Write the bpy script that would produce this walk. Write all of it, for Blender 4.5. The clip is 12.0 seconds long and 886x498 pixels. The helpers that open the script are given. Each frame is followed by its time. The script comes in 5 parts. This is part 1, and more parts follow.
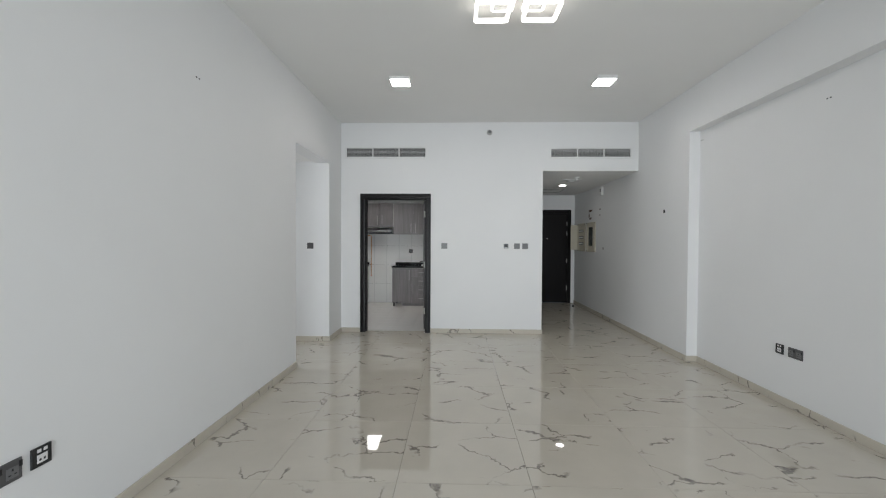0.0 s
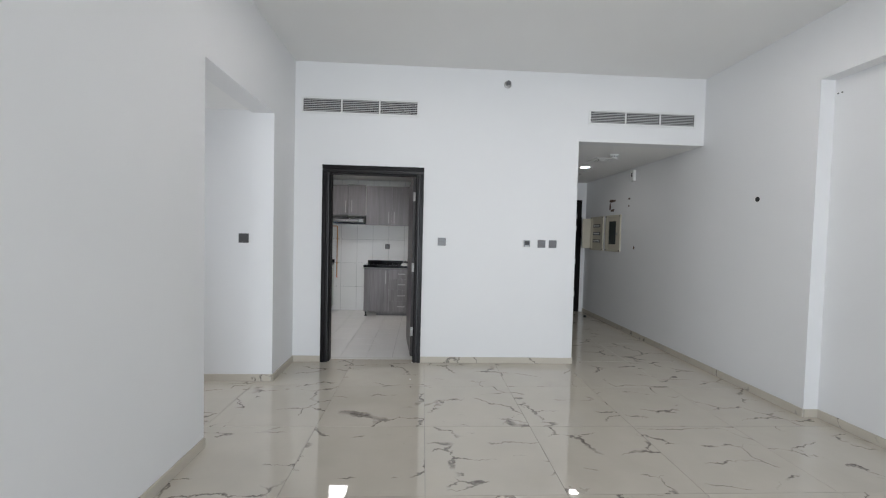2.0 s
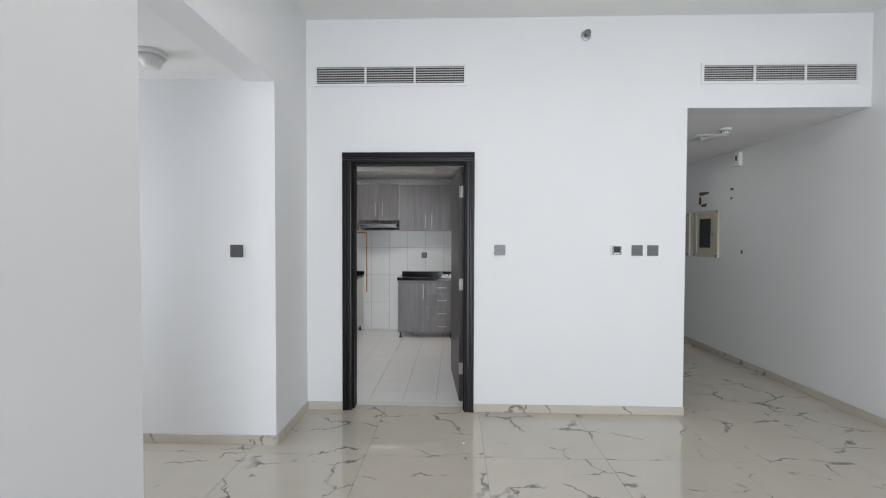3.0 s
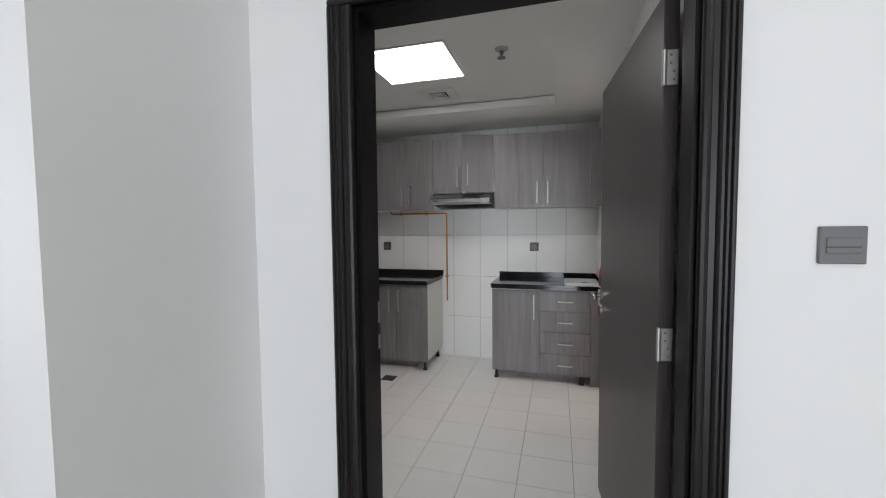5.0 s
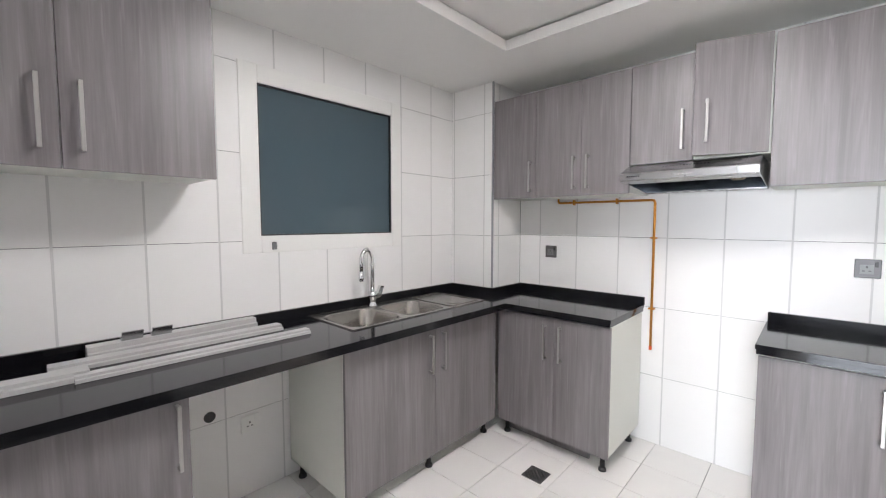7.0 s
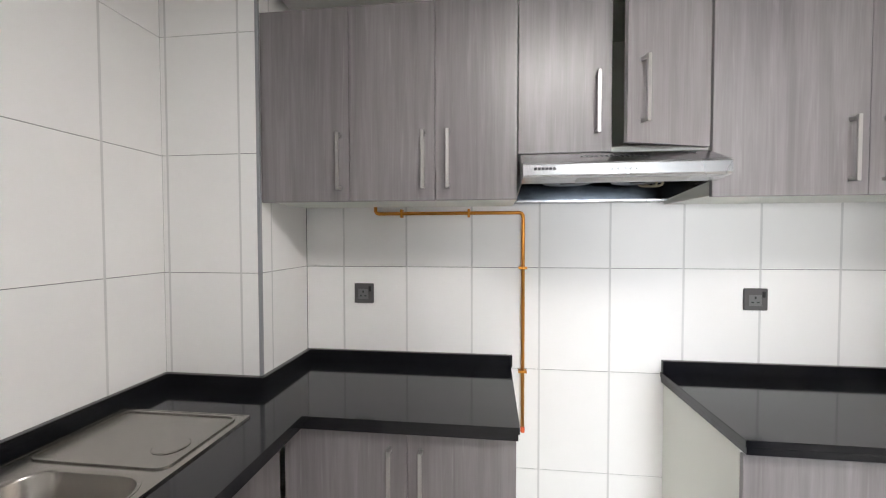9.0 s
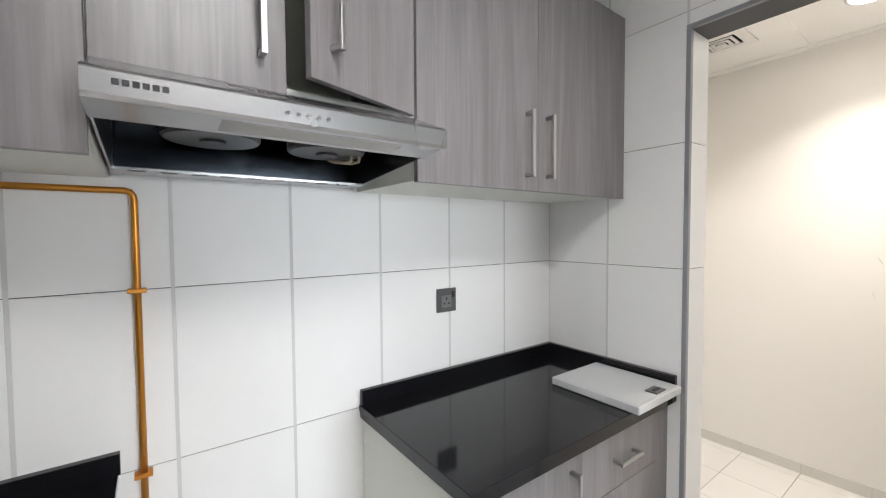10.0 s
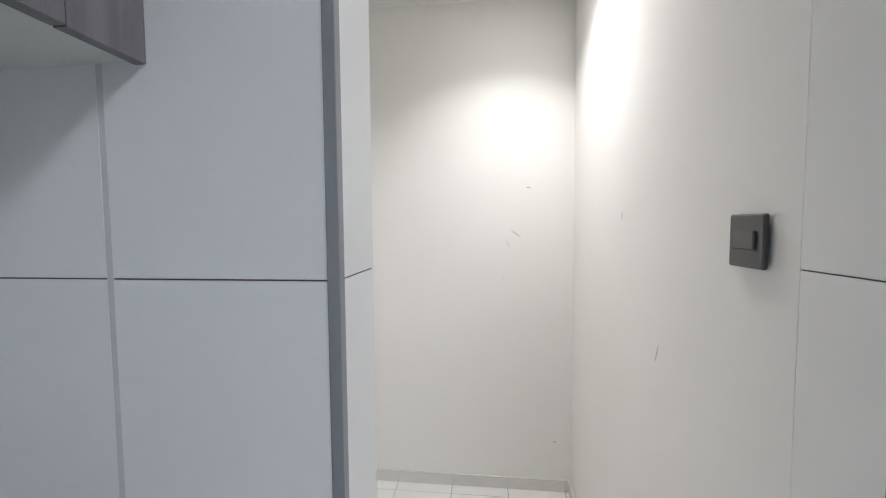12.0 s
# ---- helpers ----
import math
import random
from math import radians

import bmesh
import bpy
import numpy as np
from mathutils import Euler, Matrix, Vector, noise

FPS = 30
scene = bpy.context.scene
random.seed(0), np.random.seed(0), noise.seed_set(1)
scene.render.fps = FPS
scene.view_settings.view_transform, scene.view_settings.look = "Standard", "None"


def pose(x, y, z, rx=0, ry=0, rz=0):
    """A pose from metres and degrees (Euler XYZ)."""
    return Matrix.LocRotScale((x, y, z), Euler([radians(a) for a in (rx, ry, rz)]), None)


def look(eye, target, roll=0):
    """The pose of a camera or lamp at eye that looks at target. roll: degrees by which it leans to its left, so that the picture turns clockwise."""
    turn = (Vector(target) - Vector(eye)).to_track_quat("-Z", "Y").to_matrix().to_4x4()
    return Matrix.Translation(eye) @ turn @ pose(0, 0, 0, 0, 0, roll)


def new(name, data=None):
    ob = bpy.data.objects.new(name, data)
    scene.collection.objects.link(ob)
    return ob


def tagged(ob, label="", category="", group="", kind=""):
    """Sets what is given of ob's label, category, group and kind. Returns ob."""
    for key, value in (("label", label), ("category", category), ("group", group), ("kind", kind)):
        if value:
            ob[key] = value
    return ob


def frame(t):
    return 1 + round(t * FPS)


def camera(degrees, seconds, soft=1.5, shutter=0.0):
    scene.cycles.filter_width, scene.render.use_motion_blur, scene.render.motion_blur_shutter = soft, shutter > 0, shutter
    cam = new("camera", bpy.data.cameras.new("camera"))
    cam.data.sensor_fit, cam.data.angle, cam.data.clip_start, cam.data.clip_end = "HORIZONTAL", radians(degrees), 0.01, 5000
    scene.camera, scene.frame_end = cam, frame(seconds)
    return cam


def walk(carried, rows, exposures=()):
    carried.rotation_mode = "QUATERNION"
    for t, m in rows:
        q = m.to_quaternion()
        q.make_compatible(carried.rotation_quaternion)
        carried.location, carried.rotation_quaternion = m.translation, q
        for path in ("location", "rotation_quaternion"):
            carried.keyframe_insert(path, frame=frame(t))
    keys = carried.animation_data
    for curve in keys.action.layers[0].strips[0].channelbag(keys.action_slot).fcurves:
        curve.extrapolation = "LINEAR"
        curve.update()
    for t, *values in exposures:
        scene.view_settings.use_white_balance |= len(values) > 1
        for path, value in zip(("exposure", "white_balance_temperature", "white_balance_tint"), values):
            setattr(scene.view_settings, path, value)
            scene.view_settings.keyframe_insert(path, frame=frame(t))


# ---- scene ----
cam = camera(95.9, 12.0, soft=1.15)
PATH = [
    (0, (0.261, 0.01, 1.417), (0.199, 2.008, 1.379), 0.3),
    (0.5, (0.17, 0.338, 1.432), (0.223, 2.337, 1.387), 0.5),
    (1, (0.034, 0.757, 1.41), (0.139, 2.754, 1.374), 0.7),
    (1.5, (-0.056, 1.248, 1.413), (0.083, 3.242, 1.369), 1.2),
    (2, (-0.122, 1.777, 1.415), (-0.019, 3.773, 1.348), 1.4),
    (2.5, (-0.22, 2.32, 1.43), (-0.166, 4.318, 1.354), 1.0),
    (3, (-0.278, 2.875, 1.427), (-0.339, 4.874, 1.383), 0.2),
    (3.2, (-0.298, 3.085, 1.416), (-0.393, 5.083, 1.381), 0.0),
    (5, (-0.529, 5.054, 1.397), (-1.085, 6.972, 1.287), -0.5),
    (5.5, (-0.564, 5.533, 1.416), (-1.347, 7.367, 1.265), -0.6),
    (6, (-0.682, 5.938, 1.385), (-1.718, 7.644, 1.254), -0.1),
    (6.5, (-0.801, 6.255, 1.382), (-2.087, 7.782, 1.261), -0.0),
    (6.7, (-0.849, 6.354, 1.39), (-2.211, 7.812, 1.257), -0.0),
    (8.3, (-1.577, 7.059, 1.42), (-2.623, 8.762, 1.347), -0.2),
    (8.5, (-1.651, 7.168, 1.425), (-2.508, 8.974, 1.359), -0.1),
    (9, (-1.815, 7.468, 1.439), (-2.057, 9.452, 1.381), -0.1),
    (9.5, (-1.811, 7.749, 1.421), (-1.318, 9.687, 1.358), -0.2),
    (10, (-1.654, 8.005, 1.44), (-0.475, 9.619, 1.36), -0.4),
    (10.5, (-1.458, 8.214, 1.418), (0.197, 9.334, 1.332), -0.8),
    (11, (-1.229, 8.371, 1.411), (0.648, 9.056, 1.313), -1.0),
    (11.5, (-0.907, 8.424, 1.395), (1.051, 8.821, 1.305), -0.8),
    (12, (-0.617, 8.444, 1.373), (1.367, 8.664, 1.256), -0.4),
]
# stops, white balance and tint along the way
EXPOSURES = [(0.0, -0.08, 6500, 10), (1.5, 0.03, 6400, 12), (3.2, 0.36, 6350, 12), (5.0, 0.40, 6450, 12), (5.5, 0.9, 6500, 11), (6.0, 1.38, 6450, 14), (6.5, 1.74, 6400, 15),
             (8.5, 1.68, 6500, 13), (9.5, 1.62, 6600, 12), (10.5, 1.14, 6050, 10), (11.0, 1.04, 5850, 9), (12.0, 0.98, 5750, 10)]
walk(cam, [(t, look(eye, target, roll)) for t, eye, target, roll in PATH], EXPOSURES)

# strengths of the lamps: daylight and the passage fill in watts, fittings as emission
DAY_W, PASS_W = 88.0, 20.0
PANEL_E, DOWN_E, PANTRY_E, HALL_E, CHAND_E = 12.4, 45.0, 13.0, 32.0, 7.0

# ---- world and large lights ----
world = bpy.data.worlds.new("sky")
scene.world = world
world.use_nodes = True
wn = world.node_tree.nodes
sky = wn.new("ShaderNodeTexSky")
sky.sky_type = "NISHITA"
sky.sun_disc = False
sky.sun_elevation = radians(50)
sky.sun_rotation = radians(180)
world.node_tree.links.new(sky.outputs[0], wn["Background"].inputs[0])
wn["Background"].inputs[1].default_value = 0.1


def area_light(name, m, sx, sy, watts, colour=(1, 1, 1), spread=180):
    data = bpy.data.lights.new(name, "AREA")
    data.shape, data.size, data.size_y, data.energy, data.color = "RECTANGLE", sx, sy, watts, colour
    data.spread = radians(spread)
    ob = new(name, data)
    ob.matrix_world = m
    return tagged(ob, kind="structure")


# daylight through the balcony window behind the start, plus an added passage fill
area_light("daylight_balcony", look((0.75, -2.55, 1.35), (0.75, 5, 1.2)), 3.3, 2.3, DAY_W, (0.87, 0.945, 1.0), 112)
area_light("fill_passage", look((-4.43, 5.0, 1.45), (0, 5.0, 1.45)), 0.9, 1.3, PASS_W, (0.90, 0.95, 1.0))


# the pantry's downlight throws a soft cone
pantry_beam = area_light("pantry_beam", look((0.905, 8.335, 2.4585), (0.905, 8.3351, 0.0)), 0.14, 0.14, 3.8, (1.0, 0.91, 0.79), 116)
pantry_beam.data.shape = "DISK"


# ---- materials ----
def material(name, colour, rough=0.5, metal=0.0, spec=0.5, emit=None, strength=0.0):
    m = bpy.data.materials.new(name)
    m.use_nodes = True
    b = m.node_tree.nodes["Principled BSDF"]
    b.inputs["Base Color"].default_value = (*colour, 1)
    b.inputs["Roughness"].default_value = rough
    b.inputs["Metallic"].default_value = metal
    b.inputs["Specular IOR Level"].default_value = spec
    if emit:
        b.inputs["Emission Color"].default_value = (*emit, 1)
        b.inputs["Emission Strength"].default_value = strength
    return m


def nodes(m):
    t = m.node_tree
    return t.nodes, t.links, t.nodes["Principled BSDF"]


def coords(m, scale=(1, 1, 1), shuffle=0.0):
    """Object coordinates, scaled; each object shifted by its own random amount where shuffle is set."""
    n, l, _ = nodes(m)
    tc = n.new("ShaderNodeTexCoord")
    mp = n.new("ShaderNodeMapping")
    mp.inputs["Scale"].default_value = scale
    l.new(tc.outputs["Object"], mp.inputs["Vector"])
    if shuffle:
        oi = n.new("ShaderNodeObjectInfo")
        mul = n.new("ShaderNodeVectorMath")
        mul.operation = "SCALE"
        mul.inputs[0].default_value = (shuffle, shuffle * 0.7, shuffle * 0.4)
        l.new(oi.outputs["Random"], mul.inputs["Scale"])
        l.new(mul.outputs[0], mp.inputs["Location"])
    return mp.outputs[0]


def noise_tex(m, vec, scale, detail=4.0, rough=0.55, distort=0.0):
    n, l, _ = nodes(m)
    t = n.new("ShaderNodeTexNoise")
    t.inputs["Scale"].default_value, t.inputs["Detail"].default_value = scale, detail
    t.inputs["Roughness"].default_value, t.inputs["Distortion"].default_value = rough, distort
    l.new(vec, t.inputs["Vector"])
    return t


def ramp(m, fac, stops):
    n, l, _ = nodes(m)
    r = n.new("ShaderNodeValToRGB")
    e = r.color_ramp.elements
    e[0].position, e[0].color = stops[0][0], (*stops[0][1], 1)
    e[1].position, e[1].color = stops[-1][0], (*stops[-1][1], 1)
    for p, c in stops[1:-1]:
        x = e.new(p)
        x.color = (*c, 1)
    l.new(fac, r.inputs[0])
    return r.outputs[0]


def mix(m, fac, a, b, mode="MIX"):
    n, l, _ = nodes(m)
    x = n.new("ShaderNodeMix")
    x.data_type, x.blend_type = "RGBA", mode
    for i, v in ((0, fac), (6, a), (7, b)):
        if isinstance(v, (int, float)):
            x.inputs[i].default_value = v
        elif isinstance(v, tuple):
            x.inputs[i].default_value = (*v, 1)
        else:
            l.new(v, x.inputs[i])
    return x.outputs[2]


def bump(m, height, strength=0.1, distance=0.002):
    n, l, b = nodes(m)
    x = n.new("ShaderNodeBump")
    x.inputs["Strength"].default_value, x.inputs["Distance"].default_value = strength, distance
    l.new(height, x.inputs["Height"])
    l.new(x.outputs[0], b.inputs["Normal"])


def rough_by(m, fac, lo, hi):
    n, l, b = nodes(m)
    x = n.new("ShaderNodeMapRange")
    x.inputs["To Min"].default_value, x.inputs["To Max"].default_value = lo, hi
    l.new(fac, x.inputs["Value"])
    l.new(x.outputs[0], b.inputs["Roughness"])


def tint(m, colour):
    n, l, b = nodes(m)
    l.new(colour, b.inputs["Base Color"])


def paint(name, colour, rough=0.6, wear=0.05):
    """Emulsion paint: faint roller stipple and broad, hardly visible unevenness."""
    m = material(name, colour, rough, spec=0.35)
    v = coords(m)
    big = noise_tex(m, v, 1.3, 3)
    dark = tuple(c * (1 - wear) for c in colour)
    tint(m, mix(m, big.outputs[0], dark, colour))
    fine = noise_tex(m, v, 260, 2)
    bump(m, fine.outputs[0], 0.06, 0.001)
    rough_by(m, big.outputs[0], rough - 0.06, rough + 0.06)
    return m


def laminate(name, dark, mid, light, rough=0.33):
    """Wood-grain laminate with long upright streaks."""
    m = material(name, mid, rough, spec=0.42)
    v = coords(m, (1, 1, 0.05), 9.0)
    a = noise_tex(m, v, 30, 8, 0.6, 0.55)
    c1 = ramp(m, a.outputs[0], [(0.30, dark), (0.5, mid), (0.74, light)])
    b2 = noise_tex(m, coords(m, (1, 1, 0.03), 5.0), 170, 3)
    c2 = mix(m, 0.22, c1, ramp(m, b2.outputs[0], [(0.3, dark), (0.72, light)]))
    b3 = noise_tex(m, coords(m, (1, 1, 0.16), 3.0), 6, 3, 0.5, 0.6)
    c3 = mix(m, 0.33, c2, ramp(m, b3.outputs[0], [(0.3, dark), (0.7, light)]))
    fl = noise_tex(m, coords(m, (1, 1, 0.06), 7.0), 70, 2, 0.5, 0.2)
    fleck = ramp(m, fl.outputs[0], [(0.63, (0, 0, 0)), (0.74, (0.22, 0.22, 0.22))])
    tint(m, mix(m, fleck, c3, tuple(min(1, c * 1.3) for c in light)))
    bump(m, b2.outputs[0], 0.12, 0.0006)
    rough_by(m, a.outputs[0], rough - 0.06, rough + 0.1)
    return m


def marble(name, dull=0.0):
    """Polished cream marble-look porcelain with thin broken brown-grey veins."""
    m = material(name, (0.55, 0.51, 0.45), 0.03, spec=0.5)
    n, l, b = nodes(m)
    v = coords(m, (1, 1, 1), 37.0)
    warp = noise_tex(m, v, 2.6, 5, 0.6)
    vm = n.new("ShaderNodeVectorMath")
    vm.operation = "MULTIPLY_ADD"
    l.new(warp.outputs["Color"], vm.inputs[0])
    vm.inputs[1].default_value = (0.55, 0.55, 0.0)
    st = n.new("ShaderNodeMapping")
    st.inputs["Rotation"].default_value = (0, 0, radians(32))
    st.inputs["Scale"].default_value = (1.0, 1.9, 1.0)
    l.new(v, st.inputs["Vector"])
    l.new(st.outputs[0], vm.inputs[2])
    vor = n.new("ShaderNodeTexVoronoi")
    vor.feature = "DISTANCE_TO_EDGE"
    vor.inputs["Scale"].default_value = 1.75
    l.new(vm.outputs[0], vor.inputs["Vector"])
    wid = noise_tex(m, v, 6.5, 4)
    wr = n.new("ShaderNodeMapRange")
    wr.inputs["From Min"].default_value, wr.inputs["From Max"].default_value = 0.34, 0.74
    wr.inputs["To Min"].default_value, wr.inputs["To Max"].default_value = 0.003, 0.050
    l.new(wid.outputs[0], wr.inputs["Value"])
    div = n.new("ShaderNodeMath")
    div.operation = "DIVIDE"
    l.new(vor.outputs["Distance"], div.inputs[0])
    l.new(wr.outputs[0], div.inputs[1])
    vein = ramp(m, div.outputs[0], [(0.35, (1, 1, 1)), (1.0, (0, 0, 0))])
    brk = noise_tex(m, v, 3.4, 2)
    keep = ramp(m, brk.outputs[0], [(0.48, (0, 0, 0)), (0.56, (1, 1, 1))])
    mask = mix(m, 1.0, vein, keep, "MULTIPLY")
    cloud = noise_tex(m, v, 3.2, 5)
    base = ramp(m, cloud.outputs[0], [(0.3, (0.515, 0.470, 0.400)), (0.7, (0.555, 0.510, 0.435))])
    grain = noise_tex(m, v, 42, 4)
    vc = ramp(m, grain.outputs[0], [(0.35, (0.15, 0.13, 0.112)), (0.65, (0.31, 0.28, 0.245))])
    tint(m, mix(m, mask, base, vc))
    rough_by(m, cloud.outputs[0], 0.012 + dull, 0.03 + dull)
    b.inputs["IOR"].default_value = 1.75 if not dull else 1.45
    return m


def tile_mat(name, colour, rough=0.12, wob=0.012):
    """Glazed ceramic, a little wavy, each tile a slightly different white."""
    m = material(name, colour, rough, spec=0.5)
    n, l, b = nodes(m)
    v = coords(m, (1, 1, 1), 21.0)
    big = noise_tex(m, v, 5, 3)
    oi = n.new("ShaderNodeObjectInfo")
    shade = ramp(m, oi.outputs["Random"], [(0.0, tuple(c * 0.955 for c in colour)), (1.0, colour)])
    tint(m, mix(m, big.outputs[0], shade, tuple(min(1, c * 1.02) for c in colour)))
    bump(m, big.outputs[0], wob * 6, 0.004)
    rough_by(m, noise_tex(m, v, 30, 3).outputs[0], rough - 0.04, rough + 0.06)
    return m


def steel(name, colour=(0.50, 0.50, 0.505), rough=0.33, along=(1, 60, 60)):
    m = material(name, colour, rough, metal=1.0)
    v = coords(m, along)
    a = noise_tex(m, v, 12, 4)
    tint(m, mix(m, a.outputs[0], tuple(c * 0.97 for c in colour), colour))
    rough_by(m, noise_tex(m, coords(m), 6, 2).outputs[0], rough - 0.03, rough + 0.05)
    return m


def granite(name):
    m = material(name, (0.010, 0.010, 0.012), 0.08, spec=0.42)
    v = coords(m)
    a = noise_tex(m, v, 420, 3)
    tint(m, ramp(m, a.outputs[0], [(0.45, (0.005, 0.005, 0.0065)), (0.66, (0.012, 0.012, 0.015)), (0.80, (0.06, 0.06, 0.07))]))
    rough_by(m, noise_tex(m, v, 9, 3).outputs[0], 0.05, 0.13)
    return m


def dark_wood(name, a, c, rough=0.35):
    m = material(name, a, rough, spec=0.4)
    v = coords(m, (1, 1, 0.04), 4.0)
    t = noise_tex(m, v, 95, 5)
    tint(m, ramp(m, t.outputs[0], [(0.3, a), (0.7, c)]))
    bump(m, t.outputs[0], 0.15, 0.0006)
    rough_by(m, t.outputs[0], rough - 0.06, rough + 0.08)
    return m


WALL = paint("white_wall_paint", (0.80, 0.80, 0.80))
CEIL = paint("white_ceiling_paint", (0.85, 0.845, 0.83), 0.75)
PANTRY = paint("warm_white_pantry_paint", (0.89, 0.875, 0.85))
SKIRT_W = tile_mat("white_skirting_tile", (0.72, 0.71, 0.68), 0.2)
MARBLE = marble("cream_marble_tile")
MARBLE_S = marble("satin_marble_skirting", 0.38)
FLOORT = tile_mat("white_floor_tile", (0.79, 0.775, 0.76), 0.22)
WTILE = tile_mat("white_wall_tile", (0.84, 0.838, 0.83), 0.42, 0.006)
WTILE.node_tree.nodes["Principled BSDF"].inputs["Specular IOR Level"].default_value = 0.3
GROUT = paint("dark_joint_backing", (0.14, 0.14, 0.145), 0.9, 0.15)
GROUT_L = paint("pale_grey_grout", (0.68, 0.68, 0.675), 0.9, 0.12)
FANG = material("grey_fan_casing", (0.032, 0.030, 0.029), 0.4)
GROUT_F = paint("floor_grout", (0.33, 0.32, 0.31), 0.9, 0.2)
WOOD = laminate("grey_wood_laminate", (0.137, 0.124, 0.128), (0.196, 0.181, 0.186), (0.288, 0.271, 0.277))
CARCASS = paint("white_melamine", (0.72, 0.73, 0.68), 0.45, 0.03)
GRANITE = granite("black_granite")
WENGE = dark_wood("dark_wenge_frame", (0.003, 0.0022, 0.0026), (0.007, 0.0055, 0.006), 0.42)
WENGE.node_tree.nodes["Principled BSDF"].inputs["Specular IOR Level"].default_value = 0.15
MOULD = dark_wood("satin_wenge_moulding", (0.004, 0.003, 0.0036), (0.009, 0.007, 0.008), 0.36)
# leaf tone raised above the frame's wenge, its reflected light painted in
LEAF = dark_wood("lit_wenge_leaf", (0.043, 0.036, 0.036), (0.062, 0.053, 0.053), 0.36)
STEEL = steel("brushed_steel", (0.43, 0.43, 0.435), 0.25)
SINKM = material("sink_steel", (0.38, 0.36, 0.333), 0.26, 1.0)
CHROME = material("chrome", (0.75, 0.75, 0.76), 0.08, 1.0)
SATIN = steel("satin_nickel", (0.46, 0.45, 0.435), 0.43, (30, 30, 2))
ALU = paint("grey_edge_strip", (0.30, 0.31, 0.33), 0.4, 0.2)
SCUFF = paint("pencil_grey_scuff", (0.52, 0.51, 0.50), 0.7, 0.2)
BLACKP = material("black_plastic", (0.012, 0.012, 0.013), 0.4)
DARKP = material("dark_grey_plastic", (0.085, 0.083, 0.085), 0.35)
GREYP = material("grey_plastic", (0.15, 0.15, 0.155), 0.35)
UPVC = paint("greyish_white_upvc", (0.52, 0.52, 0.51), 0.4, 0.15)
WHITEP = material("white_plastic", (0.83, 0.83, 0.81), 0.35)
BEIGE = paint("beige_metal_paint", (0.58, 0.54, 0.44), 0.45)
CABLE = material("beige_cable", (0.30, 0.25, 0.17), 0.5)
COPPER = steel("lacquered_copper_pipe", (0.62, 0.27, 0.05), 0.32, (4, 4, 4))
RED = material("red_enamel", (0.42, 0.012, 0.018), 0.2)
REDS = material("red_sign", (0.45, 0.03, 0.04), 0.4)
YELLOW = material("yellow_plastic", (0.65, 0.38, 0.03), 0.4)
ORANGE = material("orange_cap", (0.75, 0.12, 0.03), 0.5)
PAPER = material("white_label", (0.75, 0.74, 0.74), 0.5)
INK = material("dark_ink", (0.03, 0.03, 0.035), 0.6)
PLASTER = paint("bare_brown_plaster", (0.17, 0.12, 0.10), 0.95, 0.4)
GLASS = material("dark_tinted_window_glass", (0.070, 0.105, 0.125), 0.03, spec=0.6)
LCD = material("grey_display", (0.07, 0.08, 0.075), 0.15)
# used on the hood's loose grease filter
SCALE = paint("pale_grey_filter_panel", (0.62, 0.63, 0.63), 0.25, 0.02)
VENTW = material("white_vent_metal", (0.76, 0.76, 0.75), 0.4)
VENTL = material("pale_vent_slat", (0.55, 0.55, 0.545), 0.45)
VENTG = material("grey_vent_slat", (0.20, 0.20, 0.20), 0.5)
# black sheets stand in for the unlit depth behind vents and window glass
VOID = material("unlit_depth_black", (0.01, 0.01, 0.01), 0.9)
FILTER = material("dark_hood_filter", (0.09, 0.105, 0.125), 0.2, 1.0)
LED_P = material("led_panel", (0.9, 0.9, 0.9), 0.5, emit=(1.0, 0.985, 0.96), strength=PANEL_E)
LED_D = material("led_downlight", (0.9, 0.9, 0.9), 0.5, emit=(1.0, 0.99, 0.97), strength=DOWN_E)
LED_W = material("led_warm", (0.9, 0.9, 0.9), 0.5, emit=(1.0, 0.91, 0.79), strength=PANTRY_E)
LED_H = material("led_hall", (0.9, 0.9, 0.9), 0.5, emit=(1.0, 0.97, 0.93), strength=HALL_E)
LED_S = material("led_ring_side", (0.9, 0.9, 0.9), 0.5, emit=(1.0, 0.95, 0.86), strength=CHAND_E * 0.35)
LED_C = material("led_ring", (0.9, 0.9, 0.9), 0.5, emit=(1.0, 0.96, 0.88), strength=CHAND_E)
FROST = material("frosted_glass", (0.7, 0.7, 0.7), 0.3)
LENS = material("greyed_lamp_lens", (0.36, 0.35, 0.33), 0.3)

# ---- building helpers ----
ORIGIN = {}


def thing(name, at, label="", category="", group="", kind="", turn=None):
    """An Empty at the base of a thing; its parts are laid in world metres, or in its own frame where turn is given."""
    ob = new(name)
    ob.empty_display_size = 0.05
    if turn is None:
        ob.location = at
        ORIGIN[ob.name] = Vector(at)
    else:
        ob.matrix_world = turn
        ORIGIN[ob.name] = Vector((0, 0, 0))
    return tagged(ob, label, category, group, kind)


